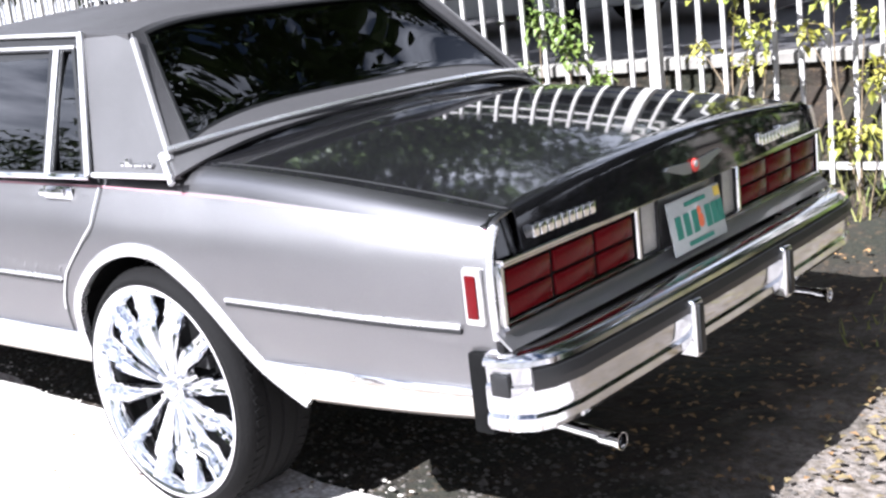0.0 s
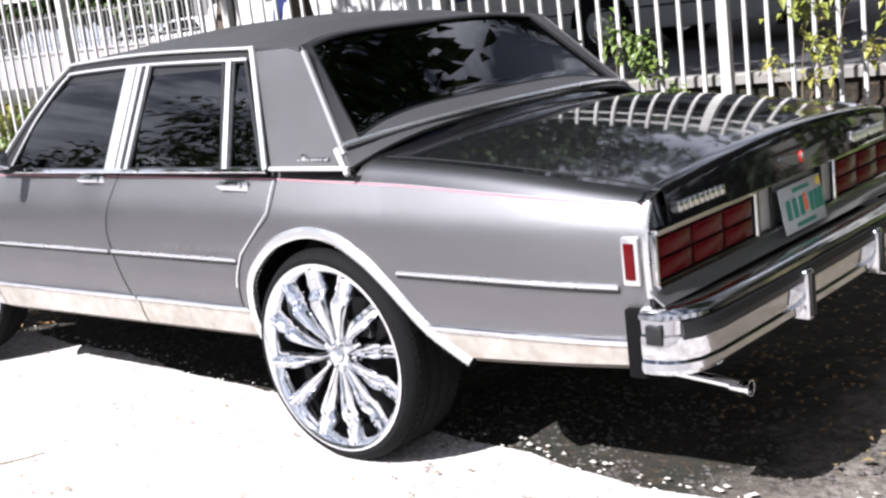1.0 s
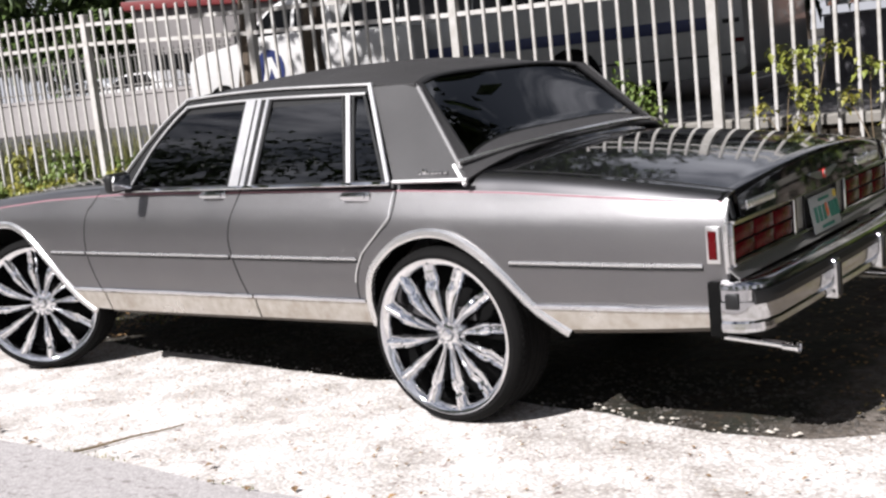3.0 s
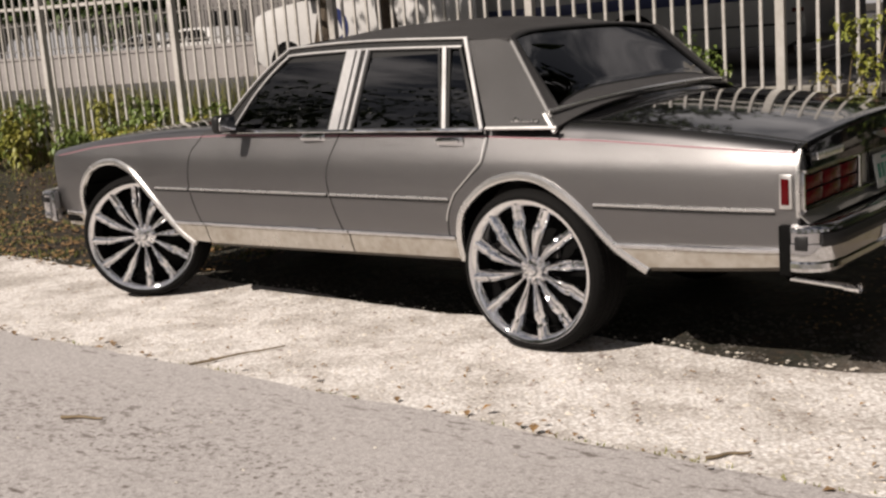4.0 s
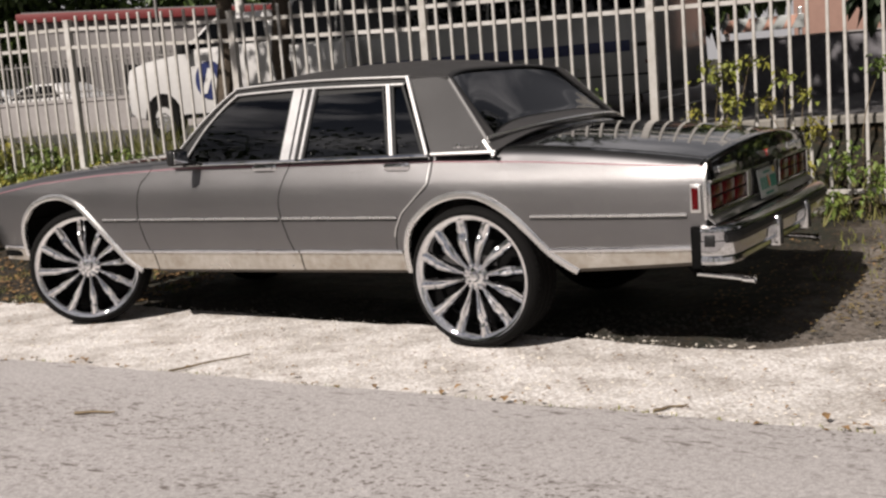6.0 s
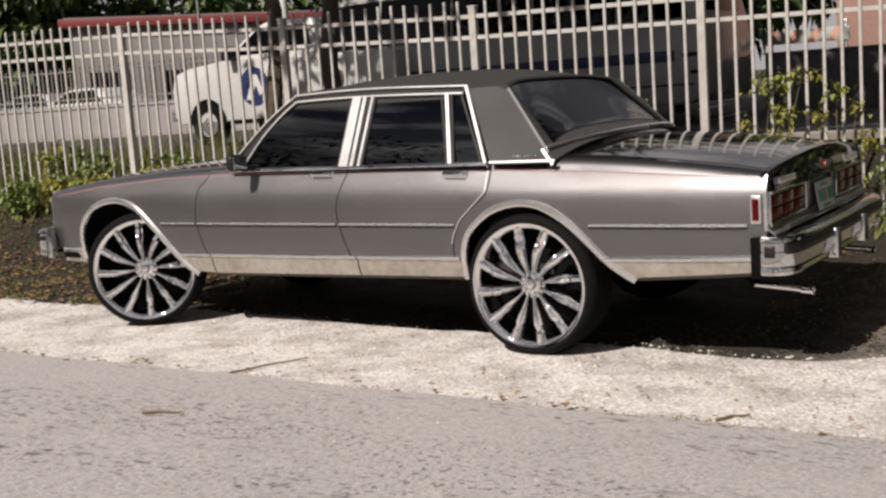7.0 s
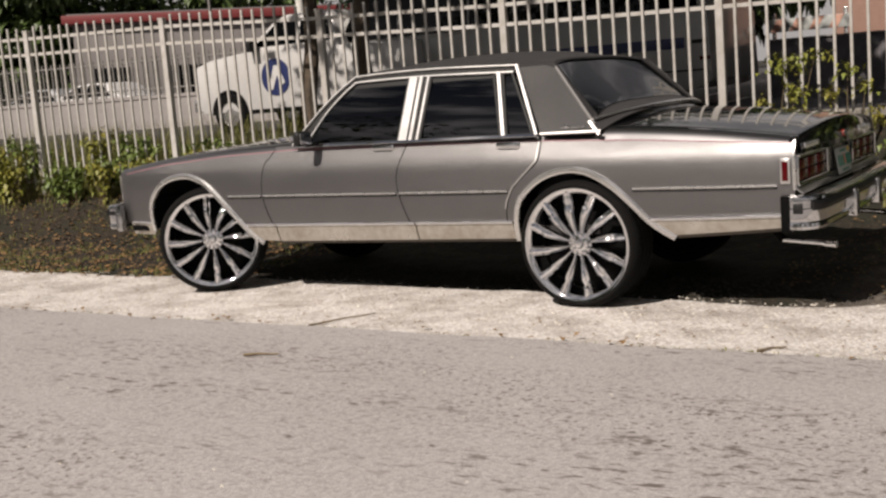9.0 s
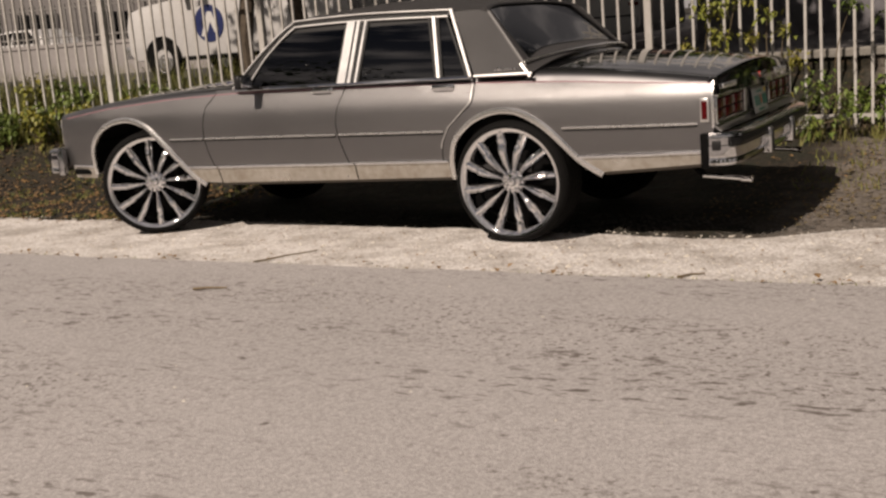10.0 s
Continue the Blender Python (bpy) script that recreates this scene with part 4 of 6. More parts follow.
# the rear overhang, drawn out to its full length
for ob in car.children:
    for me in {o.data for o in [ob] + list(ob.children_recursive) if o.type == "MESH"}:
        for v in me.vertices:
            k = min(1.0, max(0.0, (v.co.x - 0.45) / 0.75))
            v.co.x += 0.032 * k * k * (3 - 2 * k)
            v.co.y += 0.030 * min(1.0, max(0.0, (v.co.y + 0.3) / 0.9))

SIDE_IN = 0.795
STEER = 34
wheel(pose(0, -SIDE_IN - 0.03, HUB_Z), 0.362)
wheel(pose(-BASE - 0.075, -SIDE_IN - 0.035, HUB_Z + 0.010, 0, 0, STEER), 0.49)
wheel(pose(0, SIDE_IN, HUB_Z, 0, 0, 180), 0.2)
wheel(pose(-BASE, SIDE_IN, HUB_Z, 0, 0, 180 + STEER), 0.0)


# ---- ground, road and lot ----
def fence_y(x):
    return 2.375 + 0.1015 * (x + 4.367)


def fence_rail(x):
    """Height of the fence's second rail, which climbs towards the front of the car."""
    return float(np.interp(x, [-18.4, -8.4, -6.4, -4.37, -2.36, -0.35, 3.7, 8.0], [2.45, 2.12, 2.08, 1.98, 1.91, 1.875, 1.82, 1.76]))


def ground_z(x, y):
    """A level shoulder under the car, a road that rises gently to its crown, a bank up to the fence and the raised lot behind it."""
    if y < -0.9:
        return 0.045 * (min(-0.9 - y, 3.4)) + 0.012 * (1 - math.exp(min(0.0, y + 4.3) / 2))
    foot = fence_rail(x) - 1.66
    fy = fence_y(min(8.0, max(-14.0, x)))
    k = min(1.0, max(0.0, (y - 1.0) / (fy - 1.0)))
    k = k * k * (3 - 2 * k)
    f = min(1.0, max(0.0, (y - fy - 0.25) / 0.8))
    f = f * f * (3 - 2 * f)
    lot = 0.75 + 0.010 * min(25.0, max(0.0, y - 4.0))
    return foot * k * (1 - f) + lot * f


def edge_y(x):
    """The road's ragged edge."""
    return -2.0 + 0.03 * noise.noise((x * 1.7, 0.3, 0)) + 0.018 * noise.noise((x * 6.0, 5.3, 0))


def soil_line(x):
    """Where the gravel gives way to soil beside the car, and near its shadow's edge under it."""
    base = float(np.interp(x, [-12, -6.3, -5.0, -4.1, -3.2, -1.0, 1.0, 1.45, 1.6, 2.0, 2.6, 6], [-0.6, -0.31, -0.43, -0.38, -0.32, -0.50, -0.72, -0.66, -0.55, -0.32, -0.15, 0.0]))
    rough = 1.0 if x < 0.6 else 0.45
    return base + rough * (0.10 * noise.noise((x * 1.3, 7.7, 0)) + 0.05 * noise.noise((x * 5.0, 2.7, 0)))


def layered(name, build):
    m = bpy.data.materials.new(name)
    m.use_nodes = True
    build(m.node_tree.nodes, m.node_tree.links, m.node_tree.nodes["Principled BSDF"])
    return m


def node_noise(n, l, vec, scale, detail=4.0, rough=0.55):
    a = n.new("ShaderNodeTexNoise")
    a.inputs["Scale"].default_value = scale
    a.inputs["Detail"].default_value = detail
    a.inputs["Roughness"].default_value = rough
    l.new(vec, a.inputs["Vector"])
    return a.outputs["Fac"]


def node_ramp(n, l, fac, lo, hi, c0, c1):
    r = n.new("ShaderNodeValToRGB")
    r.color_ramp.elements[0].position, r.color_ramp.elements[1].position = lo, hi
    r.color_ramp.elements[0].color, r.color_ramp.elements[1].color = (*c0, 1), (*c1, 1)
    l.new(fac, r.inputs["Fac"])
    return r.outputs["Color"]


def node_mix(n, l, fac, a, b, mode="MIX"):
    m = n.new("ShaderNodeMix")
    m.data_type = "RGBA"
    m.blend_type = mode
    for sock, v in ((m.inputs[0], fac), (m.inputs[6], a), (m.inputs[7], b)):
        if isinstance(v, (int, float)):
            sock.default_value = v
        elif isinstance(v, tuple):
            sock.default_value = (*v, 1)
        else:
            l.new(v, sock)
    return m.outputs[2]


def node_bump(n, l, b, height, strength, distance):
    bb = n.new("ShaderNodeBump")
    bb.inputs["Strength"].default_value = strength
    bb.inputs["Distance"].default_value = distance
    l.new(height, bb.inputs["Height"])
    l.new(bb.outputs["Normal"], b.inputs["Normal"])


def gravel_nodes(n, l, b):
    co = n.new("ShaderNodeTexCoord").outputs["Object"]
    v = n.new("ShaderNodeTexVoronoi")
    v.inputs["Scale"].default_value = 54.0
    l.new(co, v.inputs["Vector"])
    stones = node_mix(n, l, node_noise(n, l, co, 3.0, 6), (0.84, 0.81, 0.79), (0.68, 0.655, 0.635))
    grey = n.new("ShaderNodeRGBToBW")
    l.new(v.outputs["Color"], grey.inputs[0])
    per = node_mix(n, l, 0.9, stones, grey.outputs[0], "SOFT_LIGHT")
    gaps = node_ramp(n, l, v.outputs["Distance"], 0.22, 0.75, (1, 1, 1), (0.68, 0.66, 0.64))
    col = node_mix(n, l, 1.0, per, gaps, "MULTIPLY")
    dirt = node_ramp(n, l, node_noise(n, l, co, 20.0, 8, 0.75), 0.57, 0.66, (0, 0, 0), (1, 1, 1))
    col = node_mix(n, l, dirt, col, (0.22, 0.15, 0.13))
    worn = node_ramp(n, l, node_noise(n, l, co, 2.6, 7, 0.65), 0.42, 0.62, (1, 1, 1), (0.66, 0.64, 0.62))
    col = node_mix(n, l, 1.0, col, worn, "MULTIPLY")
    l.new(col, b.inputs["Base Color"])
    b.inputs["Roughness"].default_value = 0.92
    node_bump(n, l, b, v.outputs["Distance"], 0.5, 0.008)


def soil_nodes(n, l, b):
    co = n.new("ShaderNodeTexCoord").outputs["Object"]
    # the near-black tone also carries the shade beneath the car
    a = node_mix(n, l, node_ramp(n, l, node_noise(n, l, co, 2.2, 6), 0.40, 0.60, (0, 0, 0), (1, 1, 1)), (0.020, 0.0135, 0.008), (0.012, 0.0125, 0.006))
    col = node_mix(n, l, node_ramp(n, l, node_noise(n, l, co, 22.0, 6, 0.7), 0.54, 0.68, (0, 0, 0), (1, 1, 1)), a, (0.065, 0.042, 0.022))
    # sandy soil past the car's shadow; inside it the shade is in the colour
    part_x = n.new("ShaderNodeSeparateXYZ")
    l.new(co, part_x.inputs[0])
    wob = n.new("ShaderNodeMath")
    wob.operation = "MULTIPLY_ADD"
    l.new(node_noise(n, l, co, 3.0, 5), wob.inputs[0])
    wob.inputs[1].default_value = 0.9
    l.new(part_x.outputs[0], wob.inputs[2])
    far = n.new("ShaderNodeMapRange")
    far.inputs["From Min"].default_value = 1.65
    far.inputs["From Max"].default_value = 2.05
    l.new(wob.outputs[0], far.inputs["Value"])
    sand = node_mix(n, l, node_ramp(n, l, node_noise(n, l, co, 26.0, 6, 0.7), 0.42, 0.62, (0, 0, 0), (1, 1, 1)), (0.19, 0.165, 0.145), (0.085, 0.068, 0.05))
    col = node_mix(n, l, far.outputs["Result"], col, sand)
    l.new(col, b.inputs["Base Color"])
    b.inputs["Roughness"].default_value = 0.95
    node_bump(n, l, b, node_noise(n, l, co, 18.0, 6), 0.8, 0.04)


def asphalt_nodes(n, l, b, light=(0.49, 0.463, 0.46), dark=(0.40, 0.378, 0.372)):
    co = n.new("ShaderNodeTexCoord").outputs["Object"]
    base = node_mix(n, l, node_noise(n, l, co, 1.1, 6), light, dark)
    grain = node_ramp(n, l, node_noise(n, l, co, 130.0, 3, 0.7), 0.35, 0.65, (0.70, 0.70, 0.70), (1.15, 1.15, 1.15))
    col = node_mix(n, l, 1.0, base, grain, "MULTIPLY")
    mottle = node_ramp(n, l, node_noise(n, l, co, 48.0, 4, 0.65), 0.36, 0.64, (0.74, 0.73, 0.72), (1.12, 1.12, 1.12))
    col = node_mix(n, l, 0.8, col, mottle, "MULTIPLY")
    track = n.new("ShaderNodeMapping")
    track.inputs["Scale"].default_value = (0.35, 1.5, 1.0)
    l.new(co, track.inputs["Vector"])
    patch = node_ramp(n, l, node_noise(n, l, track.outputs["Vector"], 0.8, 4), 0.42, 0.58, (0, 0, 0), (1, 1, 1))
    pits = node_ramp(n, l, node_noise(n, l, co, 34.0, 3, 0.6), 0.56, 0.66, (0, 0, 0), (1, 1, 1))
    both = node_mix(n, l, 1.0, pits, patch, "MULTIPLY")
    col = node_mix(n, l, both, col, (0.12, 0.10, 0.088))
    slim = n.new("ShaderNodeMapping")
    slim.inputs["Scale"].default_value = (10.0, 24.0, 10.0)
    l.new(co, slim.inputs["Vector"])
    fleck = node_ramp(n, l, node_noise(n, l, slim.outputs["Vector"], 1.0, 3, 0.6), 0.56, 0.66, (0, 0, 0), (1, 1, 1))
    lane = node_ramp(n, l, node_noise(n, l, track.outputs["Vector"], 1.3, 3), 0.44, 0.60, (0, 0, 0), (1, 1, 1))
    col = node_mix(n, l, node_mix(n, l, 1.0, fleck, lane, "MULTIPLY"), col, (0.13, 0.11, 0.10))
    rare = node_ramp(n, l, node_noise(n, l, co, 9.0, 2, 0.4), 0.73, 0.77, (0, 0, 0), (1, 1, 1))
    col = node_mix(n, l, rare, col, (0.14, 0.12, 0.11))
    l.new(col, b.inputs["Base Color"])
    b.inputs["Roughness"].default_value = 0.9
    node_bump(n, l, b, node_noise(n, l, co, 150.0, 3), 0.5, 0.006)


GRAVEL = layered("shoulder_gravel", gravel_nodes)
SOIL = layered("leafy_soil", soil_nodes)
ASPHALT = layered("road_asphalt", asphalt_nodes)
LOT = layered("lot_asphalt", lambda n, l, b: asphalt_nodes(n, l, b, (0.070, 0.068, 0.072), (0.048, 0.047, 0.050)))
GRASS_GROUND = mat("rough_grass_ground", (0.11, 0.125, 0.05), 0.95, 0, 0.15, 30, 3, 0.6, 40, tint=(0.16, 0.14, 0.07))

YS = [-500, -150, -60, -30, -18, -12, -8, -6.5] + [float(v) for v in np.linspace(-5.2, 4.2, 130)] + [4.8, 5.5, 6.5, 8, 10, 13, 18, 26, 40, 70, 150, 500]
XS_G = [-500, -150, -70, -40, -28, -20, -16] + [float(v) for v in np.linspace(-13, 6, 190)] + [7.5, 10, 14, 20, 30, 60, 150, 500]


def bumps(x, y):
    if not (-14 < x < 7 and y < 4.5):
        return 0.0
    k = min(1.0, max(0.0, (y - soil_line(x) - 0.06) / 0.3))
    return k * (0.022 * noise.noise((x * 2.5, y * 2.5, 1.0)) + 0.020 * noise.noise((x * 7, y * 7, 4.0)))


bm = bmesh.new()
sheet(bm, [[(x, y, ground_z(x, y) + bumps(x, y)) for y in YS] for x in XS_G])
tagged(part("ground", bm, SOIL), "dark leafy soil with thin grass, the car's shade in its colour", "ground", kind="structure")


def strip(name, xs, low, high, rows, lift, material, label, category, drop=0.0):
    """A ground layer between two lines y(x), lifted above the ground sheet."""
    bm = bmesh.new()
    P = []
    for x in xs:
        a, b = low(x), high(x)
        P.append([(x, a + (b - a) * k / rows, ground_z(x, a + (b - a) * k / rows) + lift) for k in range(rows + 1)])
    if drop:
        for row in P:
            row.append((row[-1][0], row[-1][1] + 0.012, row[-1][2] - drop))
    sheet(bm, P)
    return tagged(part(name, bm, material), label, category, kind="structure")


fine = [-300, -120, -60, -40, -28, -20, -16] + [float(v) for v in np.linspace(-13, 6, 190)] + [8, 12, 20, 40, 120]
strip("gravel_shoulder", fine, lambda x: edge_y(x) - 0.25, soil_line, 16, 0.016, GRAVEL, "bright pale limestone gravel shoulder", "gravel", 0.02)
strip("road", fine, lambda x: -10.5, edge_y, 26, 0.030, ASPHALT, "worn light grey asphalt road", "road", 0.02)
strip("opposite_verge", [-400, -150, -60, -30, -15, -9, 0, 5, 15, 40], lambda x: -34.0, lambda x: -10.5, 6, 0.02, GRASS_GROUND, "rough green grass verge across the road", "verge")
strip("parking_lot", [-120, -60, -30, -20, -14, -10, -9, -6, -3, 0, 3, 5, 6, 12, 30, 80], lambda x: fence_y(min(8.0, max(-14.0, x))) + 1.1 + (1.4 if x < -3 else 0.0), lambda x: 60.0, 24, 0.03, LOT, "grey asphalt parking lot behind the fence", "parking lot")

# loose stones, dry leaves and twigs
STONE = mat("limestone_chip", (0.68, 0.63, 0.56), 0.9, 0, 0.12, 40, 8, per_object=0.0, tint=(0.30, 0.27, 0.23))
LEAF_DRY = mat("dry_leaf", (0.30, 0.175, 0.07), 0.8, 0, 0.15, 30, 6.0, tint=(0.09, 0.055, 0.028))
LEAF_YELLOW = mat("yellowed_leaf", (0.22, 0.165, 0.075), 0.8, 0, 0.15, 30, 7.0, tint=(0.05, 0.042, 0.022))
TWIG = mat("dry_twig", (0.24, 0.18, 0.11), 0.85, 0, 0.15, 60, 8)
rng = random.Random(5)


def scatter_stones(count, x0, x1, lo, hi, smin, smax, lift):
    verts, faces = [], []
    for _ in range(count):
        x = rng.uniform(x0, x1)
        y = lo(x) + (hi(x) - lo(x)) * rng.random()
        r = rng.uniform(smin, smax) * (1.8 if rng.random() < 0.05 else 1.0)
        a = rng.uniform(0, 6.28)
        c = Vector((x, y, ground_z(x, y) + lift))
        i = len(verts)
        m = rng.randint(4, 6)
        for k in range(m):
            t = a + 2 * math.pi * k / m
            q = r * rng.uniform(0.7, 1.2)
            verts.append(c + Vector((q * math.cos(t), 0.7 * q * math.sin(t), 0.0)))
        verts.append(c + Vector((r * rng.uniform(-0.3, 0.3), r * rng.uniform(-0.3, 0.3), r * rng.uniform(0.35, 0.7))))
        for k in range(m):
            faces.append((i + k, i + (k + 1) % m, i + m))
    me = bpy.data.meshes.new("loose_stones")
    me.from_pydata(verts, [], faces)
    return me


me = scatter_stones(5200, -7.5, 3.6, lambda x: edge_y(x) - 0.05, lambda x: soil_line(x) + 0.1, 0.004, 0.014, 0.014)
me.materials.append(STONE)
tagged(new("loose_stones", me), "loose pale stones on the gravel shoulder", "stones", kind="stuff")
# stone chips again, with the car's shade put into their colour
STONE_DARK = mat("shaded_stone_chip", (0.09, 0.08, 0.07), 0.9, 0, 0.12, 40, 8, tint=(0.04, 0.035, 0.03))
me = scatter_stones(3600, -3.6, 2.2, lambda x: soil_line(x) - 0.05, lambda x: soil_line(x) + 0.8, 0.005, 0.016, 0.0)
me.materials.append(STONE_DARK)
tagged(new("soil_stones", me), "small stones under the car, coloured for its shade", "stones", kind="stuff")
me = scatter_stones(160, -5.5, 4.5, lambda x: -5.0, lambda x: edge_y(x), 0.003, 0.010, 0.030)
me.materials.append(STONE)
tagged(new("road_grit", me), "scattered grit on the road", "grit", kind="stuff")


def leaf_mesh(name, spots, size, droop=0.35, roll=0.5, seed=1):
    """Many small pointed leaves, each two folded faces, at (place, direction) spots."""
    r = random.Random(seed)
    verts, faces = [], []
    for p, d in spots:
        w = size * r.uniform(0.6, 1.25)
        d = (d + Vector((r.uniform(-1, 1), r.uniform(-1, 1), r.uniform(-1, 1))) * roll).normalized()
        s = d.cross(Vector((0, 0, 1)))
        s = s.normalized() if s.length > 1e-3 else Vector((1, 0, 0))
        u = s.cross(d).normalized()
        i = len(verts)
        tip = p + d * w + Vector((0, 0, -droop * w))
        mid = p + d * w * 0.5 + u * 0.04 * w
        verts += [p, mid + s * w * 0.33 + u * w * 0.10, tip, mid - s * w * 0.33 + u * w * 0.10, mid]
        faces += [(i, i + 1, i + 4), (i + 1, i + 2, i + 4), (i + 2, i + 3, i + 4), (i + 3, i, i + 4)]
    me = bpy.data.meshes.new(name)
    me.from_pydata(verts, [], faces)
    return me


def ground_leaves(count, x0, x1, lo, hi, size, lift, seed):
    r = random.Random(seed)
    spots = []
    for _ in range(count):
        x = r.uniform(x0, x1)
        y = lo(x) + (hi(x) - lo(x)) * r.random()
        a = r.uniform(0, 6.28)
        spots.append((Vector((x, y, ground_z(x, y) + lift)), Vector((math.cos(a), math.sin(a), 0.1))))
    return leaf_mesh("dry_leaves", spots, size, 0.05, 0.35, seed)


for k, (count, x0, x1, lo, hi, size, lift, where) in enumerate([
        (3600, -11, -3.2, lambda x: soil_line(x) - 0.1, lambda x: 2.3, 0.06, 0.022, "brown dry leaves littering the soil by the fence"),
        (320, 0.8, 1.75, lambda x: max(soil_line(x), -0.1), lambda x: 2.2, 0.032, 0.018, "small dark leaf bits on the shaded soil"),
        (2600, 1.5, 5.0, lambda x: soil_line(x) + 0.25, lambda x: 3.4, 0.045, 0.022, "yellow-brown dry leaves on the soil behind the car"),
        (650, -8, 4.0, edge_y, soil_line, 0.024, 0.024, "dry brown leaves scattered on the gravel"),
        (60, -6, 3.0, lambda x: edge_y(x) - 0.04, lambda x: edge_y(x) + 0.12, 0.05, 0.034, "dry leaves gathered along the road edge")]):
    me = ground_leaves(count, x0, x1, lo, hi, size, lift, 20 + k)
    me.materials.append(LEAF_YELLOW if k == 2 else LEAF_DRY)
    tagged(new("dry_leaves", me), where, "leaves", kind="stuff")


def on_ground(x, y, lift=0.0):
    p = CAR @ Vector((x, y, 0))
    return Vector((p.x, p.y, ground_z(p.x, p.y) + lift))


def stick(a, b, r, label):
    bm = bmesh.new()
    pts = [a.lerp(b, t) + Vector((0.008 * math.sin(9 * t), 0.01 * math.sin(5 * t), 0)) for t in np.linspace(0, 1, 9)]
    tube(bm, pts, [r * (1.0 - 0.5 * t) for t in np.linspace(0, 1, 9)], 6)
    ob = part("fallen_stick", bm, TWIG)
    tagged(ob, label, "stick")


stick(on_ground(-1.245, -1.985, 0.032), on_ground(-1.14, -1.467, 0.026), 0.007, "long thin dry stick lying on the gravel")
stick(on_ground(1.37, -1.93, 0.026), on_ground(1.46, -1.78, 0.024), 0.007, "short dry twig lying at the road edge")
stick(on_ground(-0.98, -2.83, 0.040), on_ground(-0.82, -2.74, 0.040), 0.008, "small bent twig lying on the road")

# ---- fence: posts, three rails and square pickets ----
WHITE = mat("white_fence_paint", (0.56, 0.546, 0.53), 0.45, 0.0, 0.06, 18, 2.5, 0.05, 60, tint=(0.40, 0.38, 0.35), per_object=0.30)
F0 = Vector((-4.367, 2.375, 0))
FD = Vector((2.010, 0.204, 0)).normalized()
FN = Vector((-FD.y, FD.x, 0))
PITCH, PER = 2.020, 15


def fence_pt(s, z, off=0.0):
    return F0 + FD * s + FN * off + Vector((0, 0, z))


def rail_z(s, k):
    return fence_rail(fence_pt(s, 0).x) + (0.183, 0.0, -1.49)[k]


fence = thing("metal_fence", "white painted steel picket fence with square posts", "fence")
S0, S1 = -6, 3
ang = math.atan2(FD.y, FD.x)


def fence_piece(name, w, z0, z1, cap):
    bm = bmesh.new()
    box(bm, -w / 2, w / 2, -w / 2, w / 2, z0, z1, 0.003, None, 1)
    if cap:
        box(bm, -w / 2 - 0.005, w / 2 + 0.005, -w / 2 - 0.005, w / 2 + 0.005, z1 - 0.004, z1 + 0.012, 0.003, None, 1)
    return mesh_from(name, bm, WHITE)


ME_POST = fence_piece("post", 0.065, -0.30, 2.02, True)
ME_PICKET = fence_piece("picket", 0.024, 0.17, 2.07, False)
for k in range(S0, S1 + 1):
    s = k * PITCH
    ob = new("post", ME_POST)
    ob.parent = fence
    ob.matrix_basis = Matrix.Translation(fence_pt(s, rail_z(s, 1) - 1.755)) @ Matrix.Rotation(ang, 4, "Z")
    if k == S1:
        break
    for j in range(1, PER):
        s2 = s + PITCH * j / PER
        ob = new("picket", ME_PICKET)
        ob.parent = fence
        ob.matrix_basis = Matrix.Translation(fence_pt(s2, rail_z(s, 1) + (rail_z(s + PITCH, 1) - rail_z(s, 1)) * j / PER - 1.755 + 0.012 * noise.noise((s2 * 3, 0, 0)), -0.022)) @ Matrix.Rotation(ang, 4, "Z") @ Matrix.Rotation(0.008 * noise.noise((s2 * 7, 3, 0)), 4, "Y")
    for r in range(3):
        bm = bmesh.new()
        sweep(bm, [fence_pt(s + 0.03, rail_z(s, r)), fence_pt(s + PITCH - 0.03, rail_z(s + PITCH, r))], [(-0.014, -0.017), (-0.014, 0.017), (0.014, 0.017), (0.014, -0.017)], (0, 0, 1))
        part("rail", bm, WHITE, fence)


# ---- vegetation ----
BARK = mat("dark_bark", (0.060, 0.045, 0.034), 0.9, 0, 0.15, 25, 4, 0.9, 30, tint=(0.11, 0.085, 0.06))
LEAF_A = mat("tree_leaf", (0.085, 0.13, 0.030), 0.5, 0, 0.15, 6, 0.8, tint=(0.025, 0.045, 0.012))
LEAF_B = mat("weed_leaf", (0.14, 0.18, 0.025), 0.5, 0, 0.15, 8, 1.2, tint=(0.27, 0.21, 0.035))
LEAF_C = mat("vine_leaf", (0.075, 0.13, 0.022), 0.5, 0, 0.15, 8, 1.2, tint=(0.15, 0.18, 0.035))
# leaf tone darkened to stand for the shade of taller trees
LEAF_D = mat("shaded_leaf", (0.022, 0.040, 0.012), 0.55, 0, 0.15, 6, 0.8, tint=(0.012, 0.022, 0.008))
GRASS = mat("grass_blade", (0.13, 0.155, 0.035), 0.7, 0, 0.15, 8, 1.0, tint=(0.20, 0.17, 0.055))


